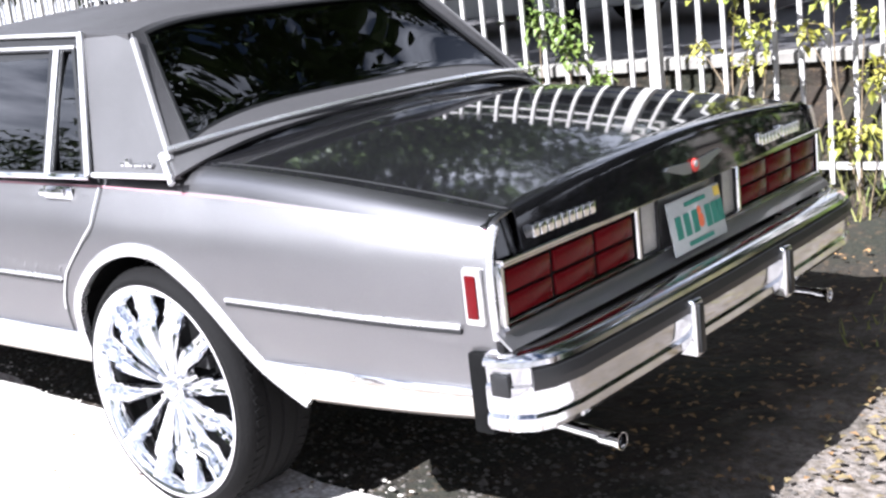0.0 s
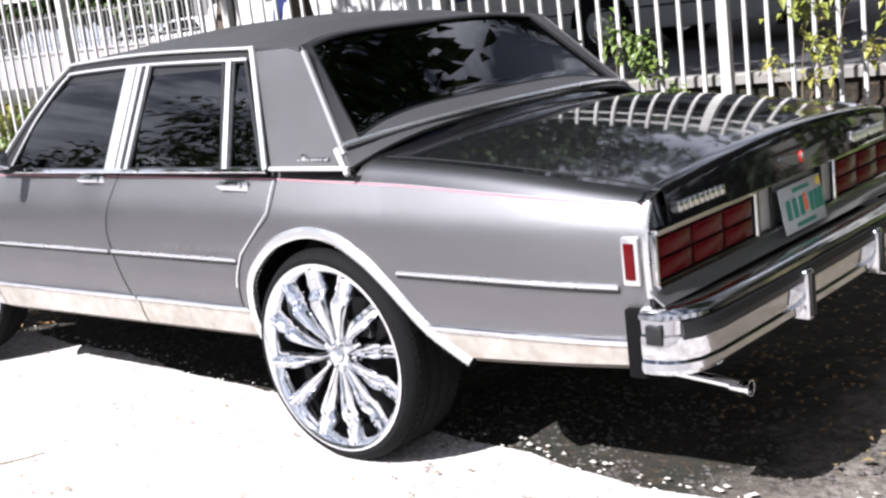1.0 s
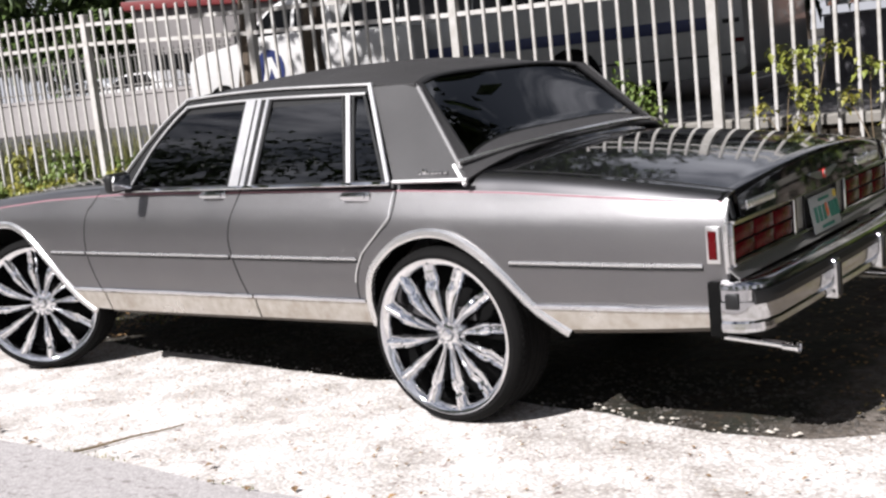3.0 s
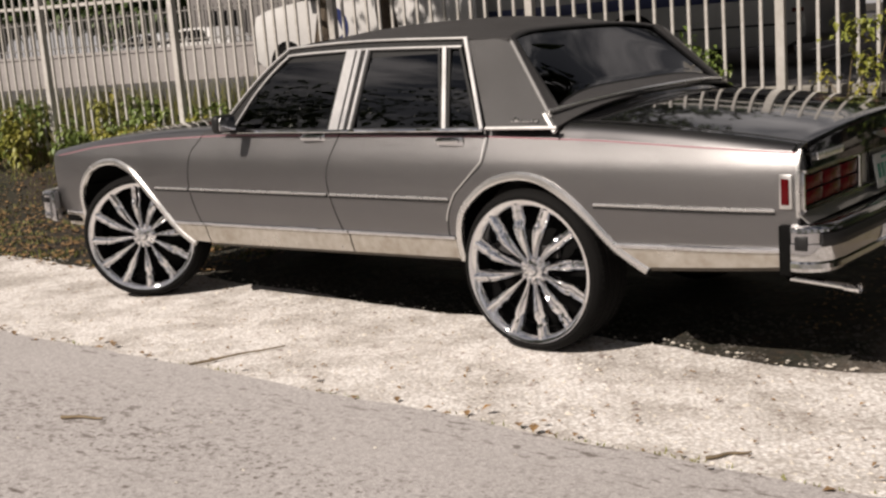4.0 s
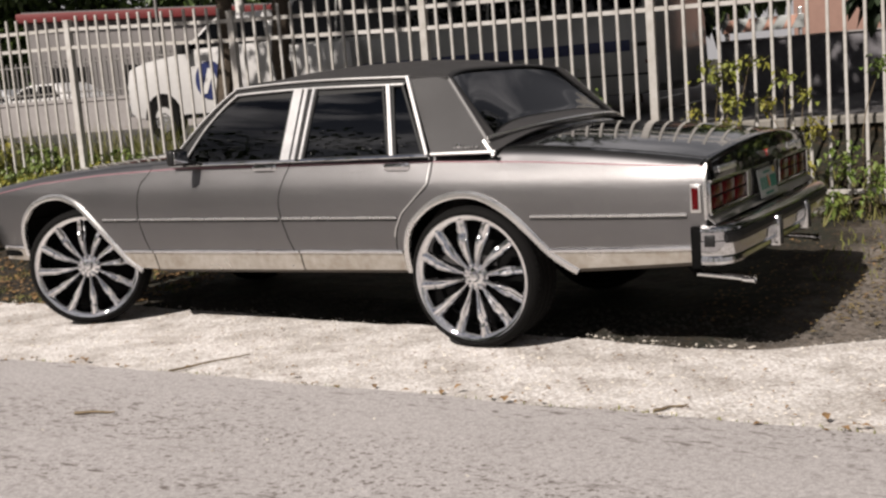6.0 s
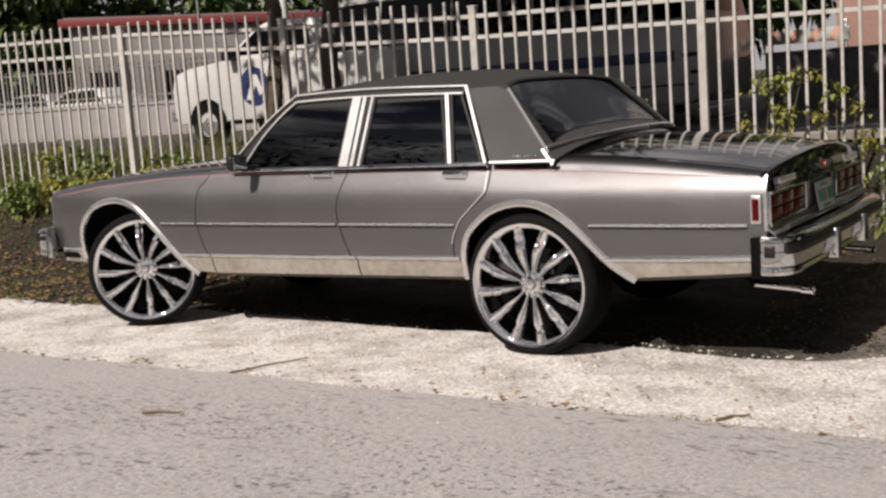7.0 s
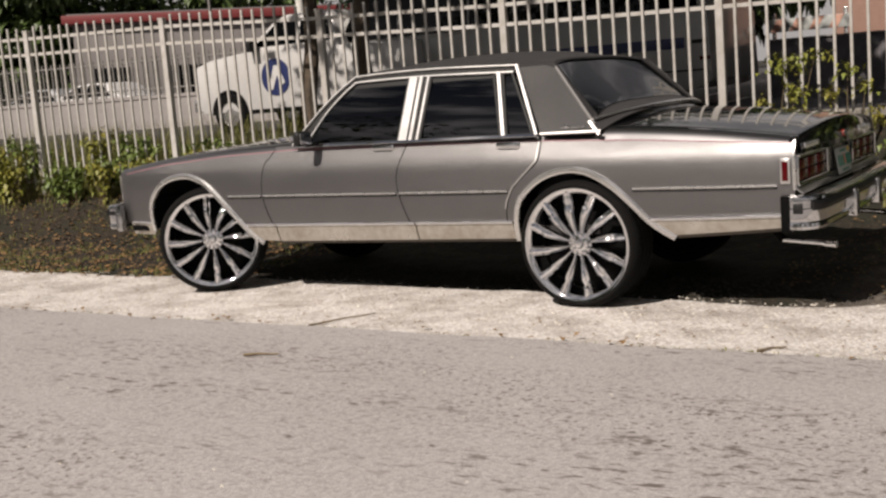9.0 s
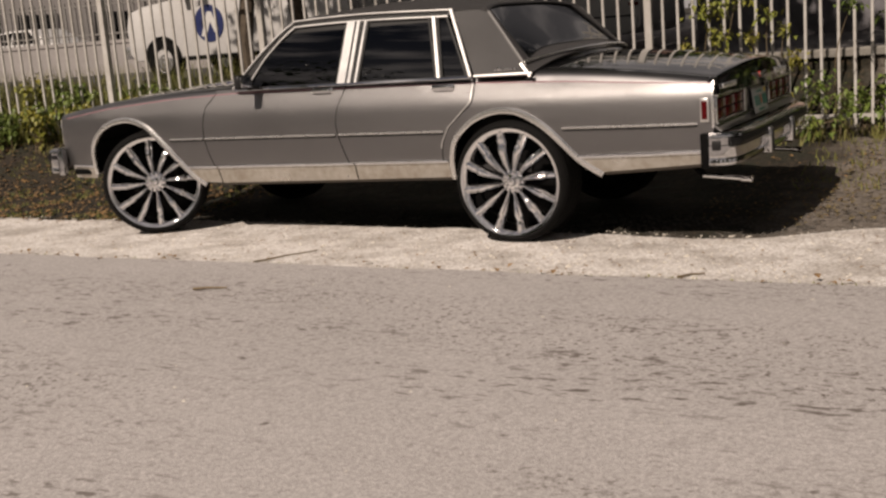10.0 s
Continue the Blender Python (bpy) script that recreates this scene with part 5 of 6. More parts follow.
def tree(name, base, height, crown_r, crown_z, trunk_r, leaves, size, seed, label, material=None, flat=0.7):
    r = random.Random(seed)
    t = thing(name, label, "tree", Matrix.Translation(base), {"hedge_tree": "shrubs behind the fence", "far_tree": "trees in the distance"}.get(name, "trees round the lot"))
    bm = bmesh.new()
    lean = Vector((r.uniform(-0.04, 0.04), r.uniform(-0.04, 0.04), 1))
    top = lean * crown_z
    n = 8
    tube(bm, [top * (k / n) + Vector((0.05 * math.sin(k * 1.3 + seed), 0.05 * math.cos(k * 1.7), 0)) * (k > 0) for k in range(n + 1)], [trunk_r * (1.25 if k == 0 else 1.0 - 0.45 * k / n) for k in range(n + 1)], 10)
    centres = []
    limbs = 9
    for k in range(limbs):
        a = 2 * math.pi * k / limbs + r.uniform(-0.3, 0.3)
        reach = crown_r * r.uniform(0.45, 0.95)
        rise = (height - crown_z) * r.uniform(0.05, 0.95)
        z0 = crown_z * r.uniform(0.7, 1.0)
        p0 = lean * z0
        p2 = top + Vector((reach * math.cos(a), reach * math.sin(a), rise))
        p1 = p0.lerp(p2, 0.5) + Vector((0, 0, 0.12 * reach))
        tube(bm, [p0, p0.lerp(p1, 0.6), p1, p2], [trunk_r * 0.5, trunk_r * 0.36, trunk_r * 0.24, trunk_r * 0.06], 6)
        centres.append((p2, crown_r * r.uniform(0.30, 0.5)))
        centres.append((p1, crown_r * r.uniform(0.25, 0.42)))
    for k in range(10):
        a, q = r.uniform(0, 6.28), crown_r * math.sqrt(r.random()) * 0.85
        centres.append((top + Vector((q * math.cos(a), q * math.sin(a), (height - crown_z) * r.uniform(-0.05, 1.0))), crown_r * r.uniform(0.22, 0.42)))
    part("trunk", bm, BARK, t)
    spots = []
    for _ in range(leaves):
        c, rad = centres[r.randrange(len(centres))]
        d = Vector((r.gauss(0, 1), r.gauss(0, 1), r.gauss(0, 1))).normalized()
        q = rad * (0.45 + 0.6 * r.random())
        spots.append((c + Vector((d.x * q, d.y * q, d.z * q * flat)), d))
    me = leaf_mesh("crown", spots, size, 0.3, 0.7, seed)
    me.materials.append(material or LEAF_A)
    ob = new("crown", me)
    ob.parent = t
    return t


def weed(base, height, spread, twigs, leaves, size, seed, label, material, name="weed"):
    """A loose plant of thin twigs with leaves along them."""
    r = random.Random(seed)
    t = thing(name, label, "plant", Matrix.Translation(base), "weeds along the fence")
    bm = bmesh.new()
    spots = []
    for k in range(twigs):
        a = r.uniform(0, 6.28)
        out = spread * r.uniform(0.2, 1.0)
        tip = Vector((out * math.cos(a), 0.6 * out * math.sin(a), height * r.uniform(0.55, 1.0)))
        mid = tip * 0.5 + Vector((0, 0, height * 0.12))
        foot = Vector((r.uniform(-0.2, 0.2) * spread, r.uniform(-0.2, 0.2) * spread, -0.03))
        pts = smooth_line([foot, mid, tip], 4)
        tube(bm, pts, [0.0035 * (1 - 0.7 * i / len(pts)) for i in range(len(pts))], 5)
        for _ in range(max(1, leaves // twigs)):
            f = 1 - 0.75 * r.random() ** 1.6
            p = pts[min(len(pts) - 1, int(f * len(pts)))]
            d = Vector((r.gauss(0, 1), r.gauss(0, 1), r.gauss(0, 0.6))).normalized()
            spots.append((p + d * 0.05 * r.random(), d))
    tagged(part("stem", bm, TWIG, t), kind="stuff")
    me = leaf_mesh("foliage", spots, size, 0.35, 0.5, seed)
    me.materials.append(material)
    ob = new("foliage", me)
    ob.parent = t
    tagged(ob, kind="stuff")


def at(x, y, lift=0.0):
    return Vector((x, y, ground_z(x, y) + lift))


def cane(base, clusters, size, seed, label, material):
    """A straggling plant: one thin stem to each loose cluster of leaves (centre, half width, half height, leaves)."""
    r = random.Random(seed)
    t = thing("straggling_plant", label, "plant", Matrix.Translation(base), "straggling plants by the fence")
    spots = []
    for k, (x, y, z, w, h, n) in enumerate(clusters):
        c = Vector((x, y, z)) - base
        foot = Vector((0.06 * r.uniform(-1, 1), 0.04 * r.uniform(-1, 1), -0.03))
        bend = foot.lerp(c, 0.5) + Vector((0.10 * r.uniform(-1, 1), 0.05 * r.uniform(-1, 1), 0.12))
        bm = bmesh.new()
        pts = smooth_line([foot, bend, c, c + Vector((w * r.uniform(-0.8, 0.8), 0, h * 0.6))], 5)
        tube(bm, pts, [0.005 * (1 - 0.75 * i / len(pts)) for i in range(len(pts))], 5)
        part("stem", bm, TWIG, t)
        for _ in range(n):
            d = Vector((r.gauss(0, 0.5), r.gauss(0, 0.4), r.gauss(0, 0.5)))
            spots.append((c + Vector((d.x * w, d.y * 0.10, d.z * h)), Vector((r.gauss(0, 1), r.gauss(-0.4, 0.8), r.gauss(0, 0.6))).normalized()))
    me = leaf_mesh("foliage", spots, size, 0.35, 0.4, seed)
    me.materials.append(material)
    ob = new("foliage", me)
    ob.parent = t
    tagged(ob, kind="stuff")


# straggling yellow-green plants in front of the fence beside the trunk
cane(at(0.30, 2.50), [(0.30, 2.48, 1.33, 0.15, 0.1, 108), (0.52, 2.48, 1.39, 0.12, 0.05, 46), (0.38, 2.46, 1.12, 0.12, 0.08, 72), (0.08, 2.48, 1.05, 0.07, 0.07, 36), (0.34, 2.48, 0.95, 0.1, 0.06, 28)], 0.055, 41, "straggling sunlit plant with yellow-green leaves by the fence", LEAF_B)
cane(at(0.84, 2.60), [(0.78, 2.48, 1.27, 0.08, 0.06, 39), (0.62, 2.53, 1.09, 0.08, 0.06, 32), (0.90, 2.53, 1.13, 0.08, 0.06, 39), (0.84, 2.50, 0.59, 0.1, 0.1, 72), (0.98, 2.53, 0.87, 0.1, 0.1, 61)], 0.055, 42, "straggling sunlit plant with yellow-green leaves by the fence", LEAF_B)
cane(at(1.34, 2.73), [(1.44, 2.53, 1.31, 0.1, 0.08, 43), (1.17, 2.58, 0.62, 0.14, 0.16, 108), (1.42, 2.63, 0.47, 0.16, 0.14, 108), (1.12, 2.58, 0.32, 0.14, 0.1, 82)], 0.058, 43, "thin leafy plant at the foot of the fence", LEAF_C)
cane(at(-0.93, 2.73), [(-0.90, 2.70, 1.15, 0.14, 0.12, 126), (-1.06, 2.72, 1.25, 0.12, 0.1, 90), (-0.80, 2.68, 1.05, 0.1, 0.09, 72), (-0.60, 2.58, 0.89, 0.06, 0.07, 46), (-1.18, 2.70, 0.91, 0.12, 0.1, 82)], 0.055, 44, "leafy green plant behind the trunk by the fence", LEAF_C)
for k, (x, y, h, sp, n) in enumerate([(1.9, 3.2, 1.5, 0.5, 160), (2.5, 3.3, 1.3, 0.5, 160), (1.5, 3.05, 0.5, 0.5, 160), (2.1, 2.9, 0.4, 0.5, 160)]):
    weed(at(x, y), h, sp, 10, n, 0.10, 60 + k, "leafy weed growing at the foot of the fence", LEAF_C)
# weeds added mostly out of view, to darken what the rear bumper reflects
for k in range(12):
    x = 2.0 + 0.32 * k
    weed(at(x, 3.15 + 0.06 * k), 0.6 + 0.25 * (k % 3), 0.4, 9, 220, 0.10, 300 + k, "dark weed added along the fence to darken the tail's reflection", LEAF_D)
# weeds along the fence ahead of the car
r7 = random.Random(11)
for k in range(44):
    s = -7.6 + 0.145 * k + r7.uniform(-0.1, 0.1)
    p = fence_pt(s, 0, r7.uniform(-0.34, 0.24))
    weed(at(p.x, p.y), r7.uniform(0.30, 0.72) + (0.25 if k % 7 == 2 else 0), r7.uniform(0.24, 0.40), 9, r7.randint(200, 340), 0.072, 80 + k, "green weed climbing the foot of the fence", LEAF_C if k % 3 else LEAF_B)


def grass_patch(count, place, h, seed, label):
    r = random.Random(seed)
    verts, faces = [], []
    for _ in range(count):
        x, y = place(r)
        z = ground_z(x, y)
        a, hh, w = r.uniform(0, 6.28), h * r.uniform(0.4, 1.2), 0.006
        d = Vector((math.cos(a), math.sin(a), 0))
        lean = Vector((r.uniform(-0.5, 0.5), r.uniform(-0.5, 0.5), 1)) * hh
        p = Vector((x, y, z - 0.01))
        i = len(verts)
        verts += [p - d * w, p + d * w, p + lean * 0.6 + d * w * 0.6, p + lean, p + lean * 0.6 - d * w * 0.6]
        faces += [(i, i + 1, i + 2, i + 4), (i + 4, i + 2, i + 3)]
    me = bpy.data.meshes.new("grass")
    me.from_pydata(verts, [], faces)
    me.materials.append(GRASS)
    tagged(new("grass", me), label, "grass", kind="stuff")


def near_fence(r):
    s = r.uniform(-12, 8)
    p = fence_pt(s, 0, r.uniform(-0.35, 1.9) if s < 1 else r.uniform(-0.5, 0.6))
    return p.x, p.y


grass_patch(6000, near_fence, 0.16, 3, "yellow-green grass along the fence")


def ahead_of_car(r):
    s = r.uniform(-10.5, -0.6)
    p = fence_pt(s, 0, r.uniform(-0.15, 1.5))
    return p.x, p.y


grass_patch(9000, ahead_of_car, 0.48, 6, "tall yellow-green grass and weeds behind the fence")


def tufts_ahead(r):
    while True:
        x = r.uniform(-11, -3.3)
        y = soil_line(x) + (2.3 - soil_line(x)) * r.random()
        if noise.noise((x * 2.2, y * 2.2, 9.0)) > 0.02:
            return x, y


grass_patch(9000, tufts_ahead, 0.045, 4, "short tufts of thin grass on the dark soil")
grass_patch(1800, lambda r: (r.uniform(1.2, 5.0), r.uniform(1.2, 3.2)), 0.07, 5, "thin grass on the soil behind the car")



def at_road_edge(r):
    c = r.choice((-5.2, -4.4, -3.1, -2.2, -1.2, -0.3, 0.5, 0.9, 1.3, 1.7, 2.1)) + r.gauss(0, 0.10)
    return c, edge_y(c) + 0.02 + abs(r.gauss(0, 0.02))


grass_patch(700, at_road_edge, 0.040, 7, "tiny grass tufts along the road edge")

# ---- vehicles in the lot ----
VAN_SHADED = mat("shaded_van_paint", (0.33, 0.33, 0.318), 0.35, 0, 0.05, 20, 2, coat=0.4)
PICKUP_WHITE = mat("pickup_white_paint", (0.58, 0.57, 0.56), 0.3, 0, 0.04, 20, 2, coat=0.4)
CAR_SILVER = mat("silver_car_paint", (0.45, 0.46, 0.47), 0.3, 0.5, 0.05, coat=0.4)
BLUE = mat("blue_stripe", (0.020, 0.030, 0.11), 0.4, 0, 0.1)
DARK_GLASS = tinted_glass("vehicle_glass", (0.015, 0.015, 0.017), 1.35)


def vehicle(name, label, category, base, heading, width, lower, upper, taper, panes, wheels, radius, paint, extras=()):
    """lower, upper: side outlines (x, z) of body and cabin; panes: side windows; nose towards -x."""
    v = thing(name, label, category, Matrix.Translation(base) @ Matrix.Rotation(radians(heading), 4, "Z") @ Matrix.Scale(0.88 if name == "pickup_truck" else 1.0, 4), "cars in the far lot" if name == "parked_car" else "")
    for nm, outline, narrow in (("body", lower, 0.0), ("cabin", upper, taper)):
        if not outline:
            continue
        bm = bmesh.new()
        zs = [z for _, z in outline]
        lo, hi = min(zs), max(zs)
        rows = []
        for s in (-1, 1):
            rows.append([bm.verts.new((x, s * (width / 2 - narrow * (z - lo) / max(hi - lo, 1e-3)), z)) for x, z in outline])
        quads(bm, rows, close_v=True)
        bm.faces.new(rows[0])
        bm.faces.new(rows[1])
        bmesh.ops.bevel(bm, geom=bm.edges[:], offset=0.035, segments=2, profile=0.5, affect="EDGES")
        part(nm, bm, paint, v)
    lo = min(z for _, z in upper) if upper else 0
    hi = max(z for _, z in upper) if upper else 1
    for pane in panes:
        for s in (-1, 1):
            bm = bmesh.new()
            prism(bm, [(x, s * (width / 2 + 0.004 - taper * (z - lo) / (hi - lo)), z) for x, z in pane], (0, s * 0.006, 0))
            part("side_window", bm, DARK_GLASS, v)
    for x in wheels:
        for s in (-1, 1):
            bm = bmesh.new()
            revolve(bm, [(radius * 0.58, -0.10), (radius * 0.95, -0.11), (radius, -0.07), (radius, 0.07), (radius * 0.95, 0.11), (radius * 0.58, 0.10)], 28, True)
            bmesh.ops.translate(bm, verts=bm.verts[:], vec=(x, s * (width / 2 - 0.085), radius))
            w = part("wheel", bm, TYRE, v)
            bm = bmesh.new()
            revolve(bm, [(0.0, s * 0.07), (radius * 0.25, s * 0.09), (radius * 0.55, s * 0.06), (radius * 0.60, s * 0.085), (radius * 0.60, -s * 0.05), (0.0, -s * 0.04)], 24)
            bmesh.ops.translate(bm, verts=bm.verts[:], vec=(x, s * (width / 2 - 0.085), radius))
            part("hub", bm, TRIM, w)
            bm = bmesh.new()
            rows = []
            for k in range(13):
                a = math.pi * k / 12
                rows.append([bm.verts.new((x + q * math.cos(a), s * (width / 2 + 0.006), radius + q * math.sin(a))) for q in (radius * 0.6, radius * 1.17)])
            quads(bm, rows)
            part("wheel_arch", bm, DARK, v)
    for nm, bounds, material, lab in extras:
        bm = bmesh.new()
        box(bm, *bounds, 0.006)
        part(nm, bm, material, v, lab)
    return v


# white pickup with a round blue mark on its door
pick = vehicle("pickup_truck", "white pickup truck with a round blue door mark", "truck", Vector((-9.12, 8.40, 0.83)), 0, 1.96,
               [(-2.36, 0.55), (-2.38, 1.05), (-2.30, 1.34), (-1.9, 1.44), (-0.95, 1.54), (2.75, 1.46), (2.80, 0.60), (2.6, 0.48), (-2.2, 0.42)],
               [(-1.05, 1.50), (-0.35, 2.05), (-0.1, 2.14), (0.95, 2.14), (1.20, 1.48)], 0.16,
               [[(-0.82, 1.60), (-0.28, 2.02), (0.20, 2.05), (0.20, 1.60)], [(0.28, 1.60), (0.28, 2.05), (0.88, 2.03), (1.02, 1.60)]], (-1.52, 1.95), 0.40, PICKUP_WHITE,
               [("front_bumper", (-2.48, -2.34, -0.95, 0.95, 0.48, 0.72), TRIM, ""), ("door_sill", (-1.0, 1.2, -0.995, 0.995, 0.38, 0.46), DARK, ""), ("door_mirror", (-0.85, -0.68, -1.22, -1.0, 1.52, 1.76), RUBBER, "")])
bm = bmesh.new()
bmesh.ops.create_cone(bm, cap_ends=True, segments=36, radius1=0.34, radius2=0.34, depth=0.012, matrix=Matrix.Translation((-0.32, -0.988, 1.03)) @ Matrix.Rotation(math.pi / 2, 4, "X"))
mark = part("door_mark", bm, BLUE, pick, "round blue door mark")
bm = bmesh.new()
prism(bm, [(-0.52, -0.996, 0.80), (-0.34, -0.996, 1.24), (-0.24, -0.996, 1.24), (-0.10, -0.996, 0.92), (-0.20, -0.996, 0.86), (-0.28, -0.996, 1.06), (-0.40, -0.996, 0.80)], (0, -0.006, 0))
part("mark_shape", bm, PICKUP_WHITE, mark)

# white van with a dark blue stripe, the trees' shade put into its paint
vehicle("passenger_van", "white passenger van with a dark blue stripe, paint darkened for shade", "van", Vector((-5.4, 8.80, 0.80)), 0, 2.0,
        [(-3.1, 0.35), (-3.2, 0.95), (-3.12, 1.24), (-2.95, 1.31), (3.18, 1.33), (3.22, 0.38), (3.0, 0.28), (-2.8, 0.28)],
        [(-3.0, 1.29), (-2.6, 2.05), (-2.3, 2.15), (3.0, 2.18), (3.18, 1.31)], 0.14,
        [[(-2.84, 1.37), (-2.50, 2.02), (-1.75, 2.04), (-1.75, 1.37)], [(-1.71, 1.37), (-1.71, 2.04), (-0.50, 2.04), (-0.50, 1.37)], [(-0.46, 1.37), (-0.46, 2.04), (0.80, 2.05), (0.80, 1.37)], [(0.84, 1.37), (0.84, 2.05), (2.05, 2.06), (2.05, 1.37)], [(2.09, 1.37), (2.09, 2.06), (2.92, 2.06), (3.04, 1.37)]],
        (-2.2, 0.95), 0.36, VAN_SHADED,
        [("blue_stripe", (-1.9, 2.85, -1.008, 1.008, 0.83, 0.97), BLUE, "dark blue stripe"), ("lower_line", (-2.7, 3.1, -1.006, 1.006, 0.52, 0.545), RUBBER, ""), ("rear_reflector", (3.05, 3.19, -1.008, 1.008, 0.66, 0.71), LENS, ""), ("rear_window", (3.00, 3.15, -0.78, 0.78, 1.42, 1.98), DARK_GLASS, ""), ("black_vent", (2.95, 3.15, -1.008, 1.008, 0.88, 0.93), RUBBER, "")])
# sedans in the far lot
SEDAN_LOW = [(-2.25, 0.35), (-2.3, 0.62), (-2.15, 0.76), (-1.0, 0.90), (1.55, 0.94), (2.2, 0.90), (2.3, 0.55), (2.2, 0.28), (-2.1, 0.25)]
SEDAN_UP = [(-1.05, 0.88), (-0.30, 1.33), (0.0, 1.40), (0.9, 1.40), (1.2, 1.34), (1.75, 0.92)]
SEDAN_PANES = [[(-0.80, 0.95), (-0.25, 1.30), (0.25, 1.34), (0.25, 0.95)], [(0.32, 0.95), (0.32, 1.34), (0.95, 1.33), (1.35, 0.95)]]
for k, (x, y, h, paint, lab) in enumerate([(-27.9, 20.0, 6, PICKUP_WHITE, "white sedan parked beyond the low wall"), (-22.2, 22.0, 3, CAR_SILVER, "silver sedan parked beyond the low wall"), (-33.0, 21.9, 8, CAR_SILVER, "grey sedan parked in the far lot"), (-17.3, 23.1, 0, PICKUP_WHITE, "white sedan parked in front of the low building")]):
    vehicle("parked_car", lab, "car", at(x, y, 0.03), h, 1.78, SEDAN_LOW, SEDAN_UP, 0.2, SEDAN_PANES, (-1.40, 1.35), 0.31, paint)

# ---- low wall, buildings, curb ----
CONCRETE = mat("painted_concrete", (0.31, 0.288, 0.28), 0.8, 0, 0.07, 12, 1.2, 0.2, 40)
KERB = mat("kerb_concrete", (0.24, 0.225, 0.20), 0.9, 0, 0.1, 14, 2, 0.3, 40)
STUCCO = mat("pale_stucco", (0.20, 0.185, 0.18), 0.85, 0, 0.07, 10, 0.8, 0.2, 30)
RED = mat("red_fascia", (0.17, 0.02, 0.02), 0.6, 0, 0.08, 8, 1)
ROOF_GREY = mat("roof_felt", (0.2, 0.2, 0.2), 0.9, 0, 0.1, 10, 1)
bm = bmesh.new()
a, b = Vector((-40.8, 11.4, 1.12)), Vector((-13.1, 14.2, 0.90))
sweep(bm, [a, a.lerp(b, 0.5), b], [(-0.10, -0.2), (-0.10, 0.66), (-0.13, 0.68), (-0.13, 0.76), (0.13, 0.76), (0.13, 0.68), (0.10, 0.66), (0.10, -0.2)], (0, 0, 1))
tagged(part("low_wall", bm, CONCRETE), "long low white concrete wall across the lot", "wall", kind="structure")
# slender grey fence on top of the wall
wall_fence = thing("wall_fence", "slender grey picket fence on the low wall", "fence")
WALL_GREY = mat("weathered_grey_metal", (0.20, 0.19, 0.18), 0.6, 0.0, 0.1, 12, 1.0)
ad = (b - a).normalized()
bm = bmesh.new()
for k in range(int((b - a).length / 0.16)):
    p = a + ad * (0.16 * k + 0.1)
    q = p + ad * 0.035
    prism(bm, [(p.x, p.y, p.z + 0.76), (q.x, q.y, q.z + 0.76), (q.x, q.y, q.z + 1.72), (p.x, p.y, p.z + 1.72)], (-ad.y * 0.03, ad.x * 0.03, 0))
tagged(part("picket_run", bm, WALL_GREY, wall_fence), kind="stuff")
for z in (0.92, 1.62):
    bm = bmesh.new()
    sweep(bm, [a + Vector((0, 0, z)), b + Vector((0, 0, z))], [(-0.02, -0.02), (-0.02, 0.02), (0.02, 0.02), (0.02, -0.02)], (0, 0, 1))
    part("rail", bm, WALL_GREY, wall_fence)
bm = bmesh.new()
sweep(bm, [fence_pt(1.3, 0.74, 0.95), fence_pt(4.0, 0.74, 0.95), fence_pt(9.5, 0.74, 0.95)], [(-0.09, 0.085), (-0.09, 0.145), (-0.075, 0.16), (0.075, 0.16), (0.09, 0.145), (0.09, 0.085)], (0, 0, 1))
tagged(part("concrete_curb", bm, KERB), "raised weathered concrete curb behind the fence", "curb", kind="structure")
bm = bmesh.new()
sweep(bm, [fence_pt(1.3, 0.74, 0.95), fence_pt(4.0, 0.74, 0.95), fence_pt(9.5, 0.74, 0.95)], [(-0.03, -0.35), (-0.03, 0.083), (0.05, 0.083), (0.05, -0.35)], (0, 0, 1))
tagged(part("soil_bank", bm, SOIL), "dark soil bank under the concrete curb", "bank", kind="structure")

shop = thing("low_building", "long low pale building with a red roof fascia", "building", Matrix.Translation((-40.7, 29.4, 0.95)) @ Matrix.Rotation(radians(37.5), 4, "Z") @ Matrix.Rotation(radians(1.8), 4, "Y"))
bm = bmesh.new()
box(bm, 0.4, 18, 0.4, 8, -0.6, 4.55, 0.02)
part("wall", bm, STUCCO, shop)
bm = bmesh.new()
box(bm, 0, 18.4, 0, 8.4, 4.55, 4.95, 0.03)
part("fascia", bm, RED, shop, "red roof fascia")
bm = bmesh.new()
box(bm, 0.2, 18.2, 0.2, 8.2, 4.952, 5.02)
part("roof", bm, ROOF_GREY, shop)
for k in range(5):
    x = 1.2 + 3.4 * k
    bm = bmesh.new()
    box(bm, x, x + 1.7, 0.36, 0.42, 1.1, 2.5, 0.01)
    w = part("window", bm, DARK_GLASS, shop)
    for dx in (-0.06, 1.70):
        bm = bmesh.new()
        box(bm, x + dx, x + dx + 0.06, 0.32, 0.42, 1.05, 2.55, 0.01)
        part("window_frame", bm, STUCCO, w)

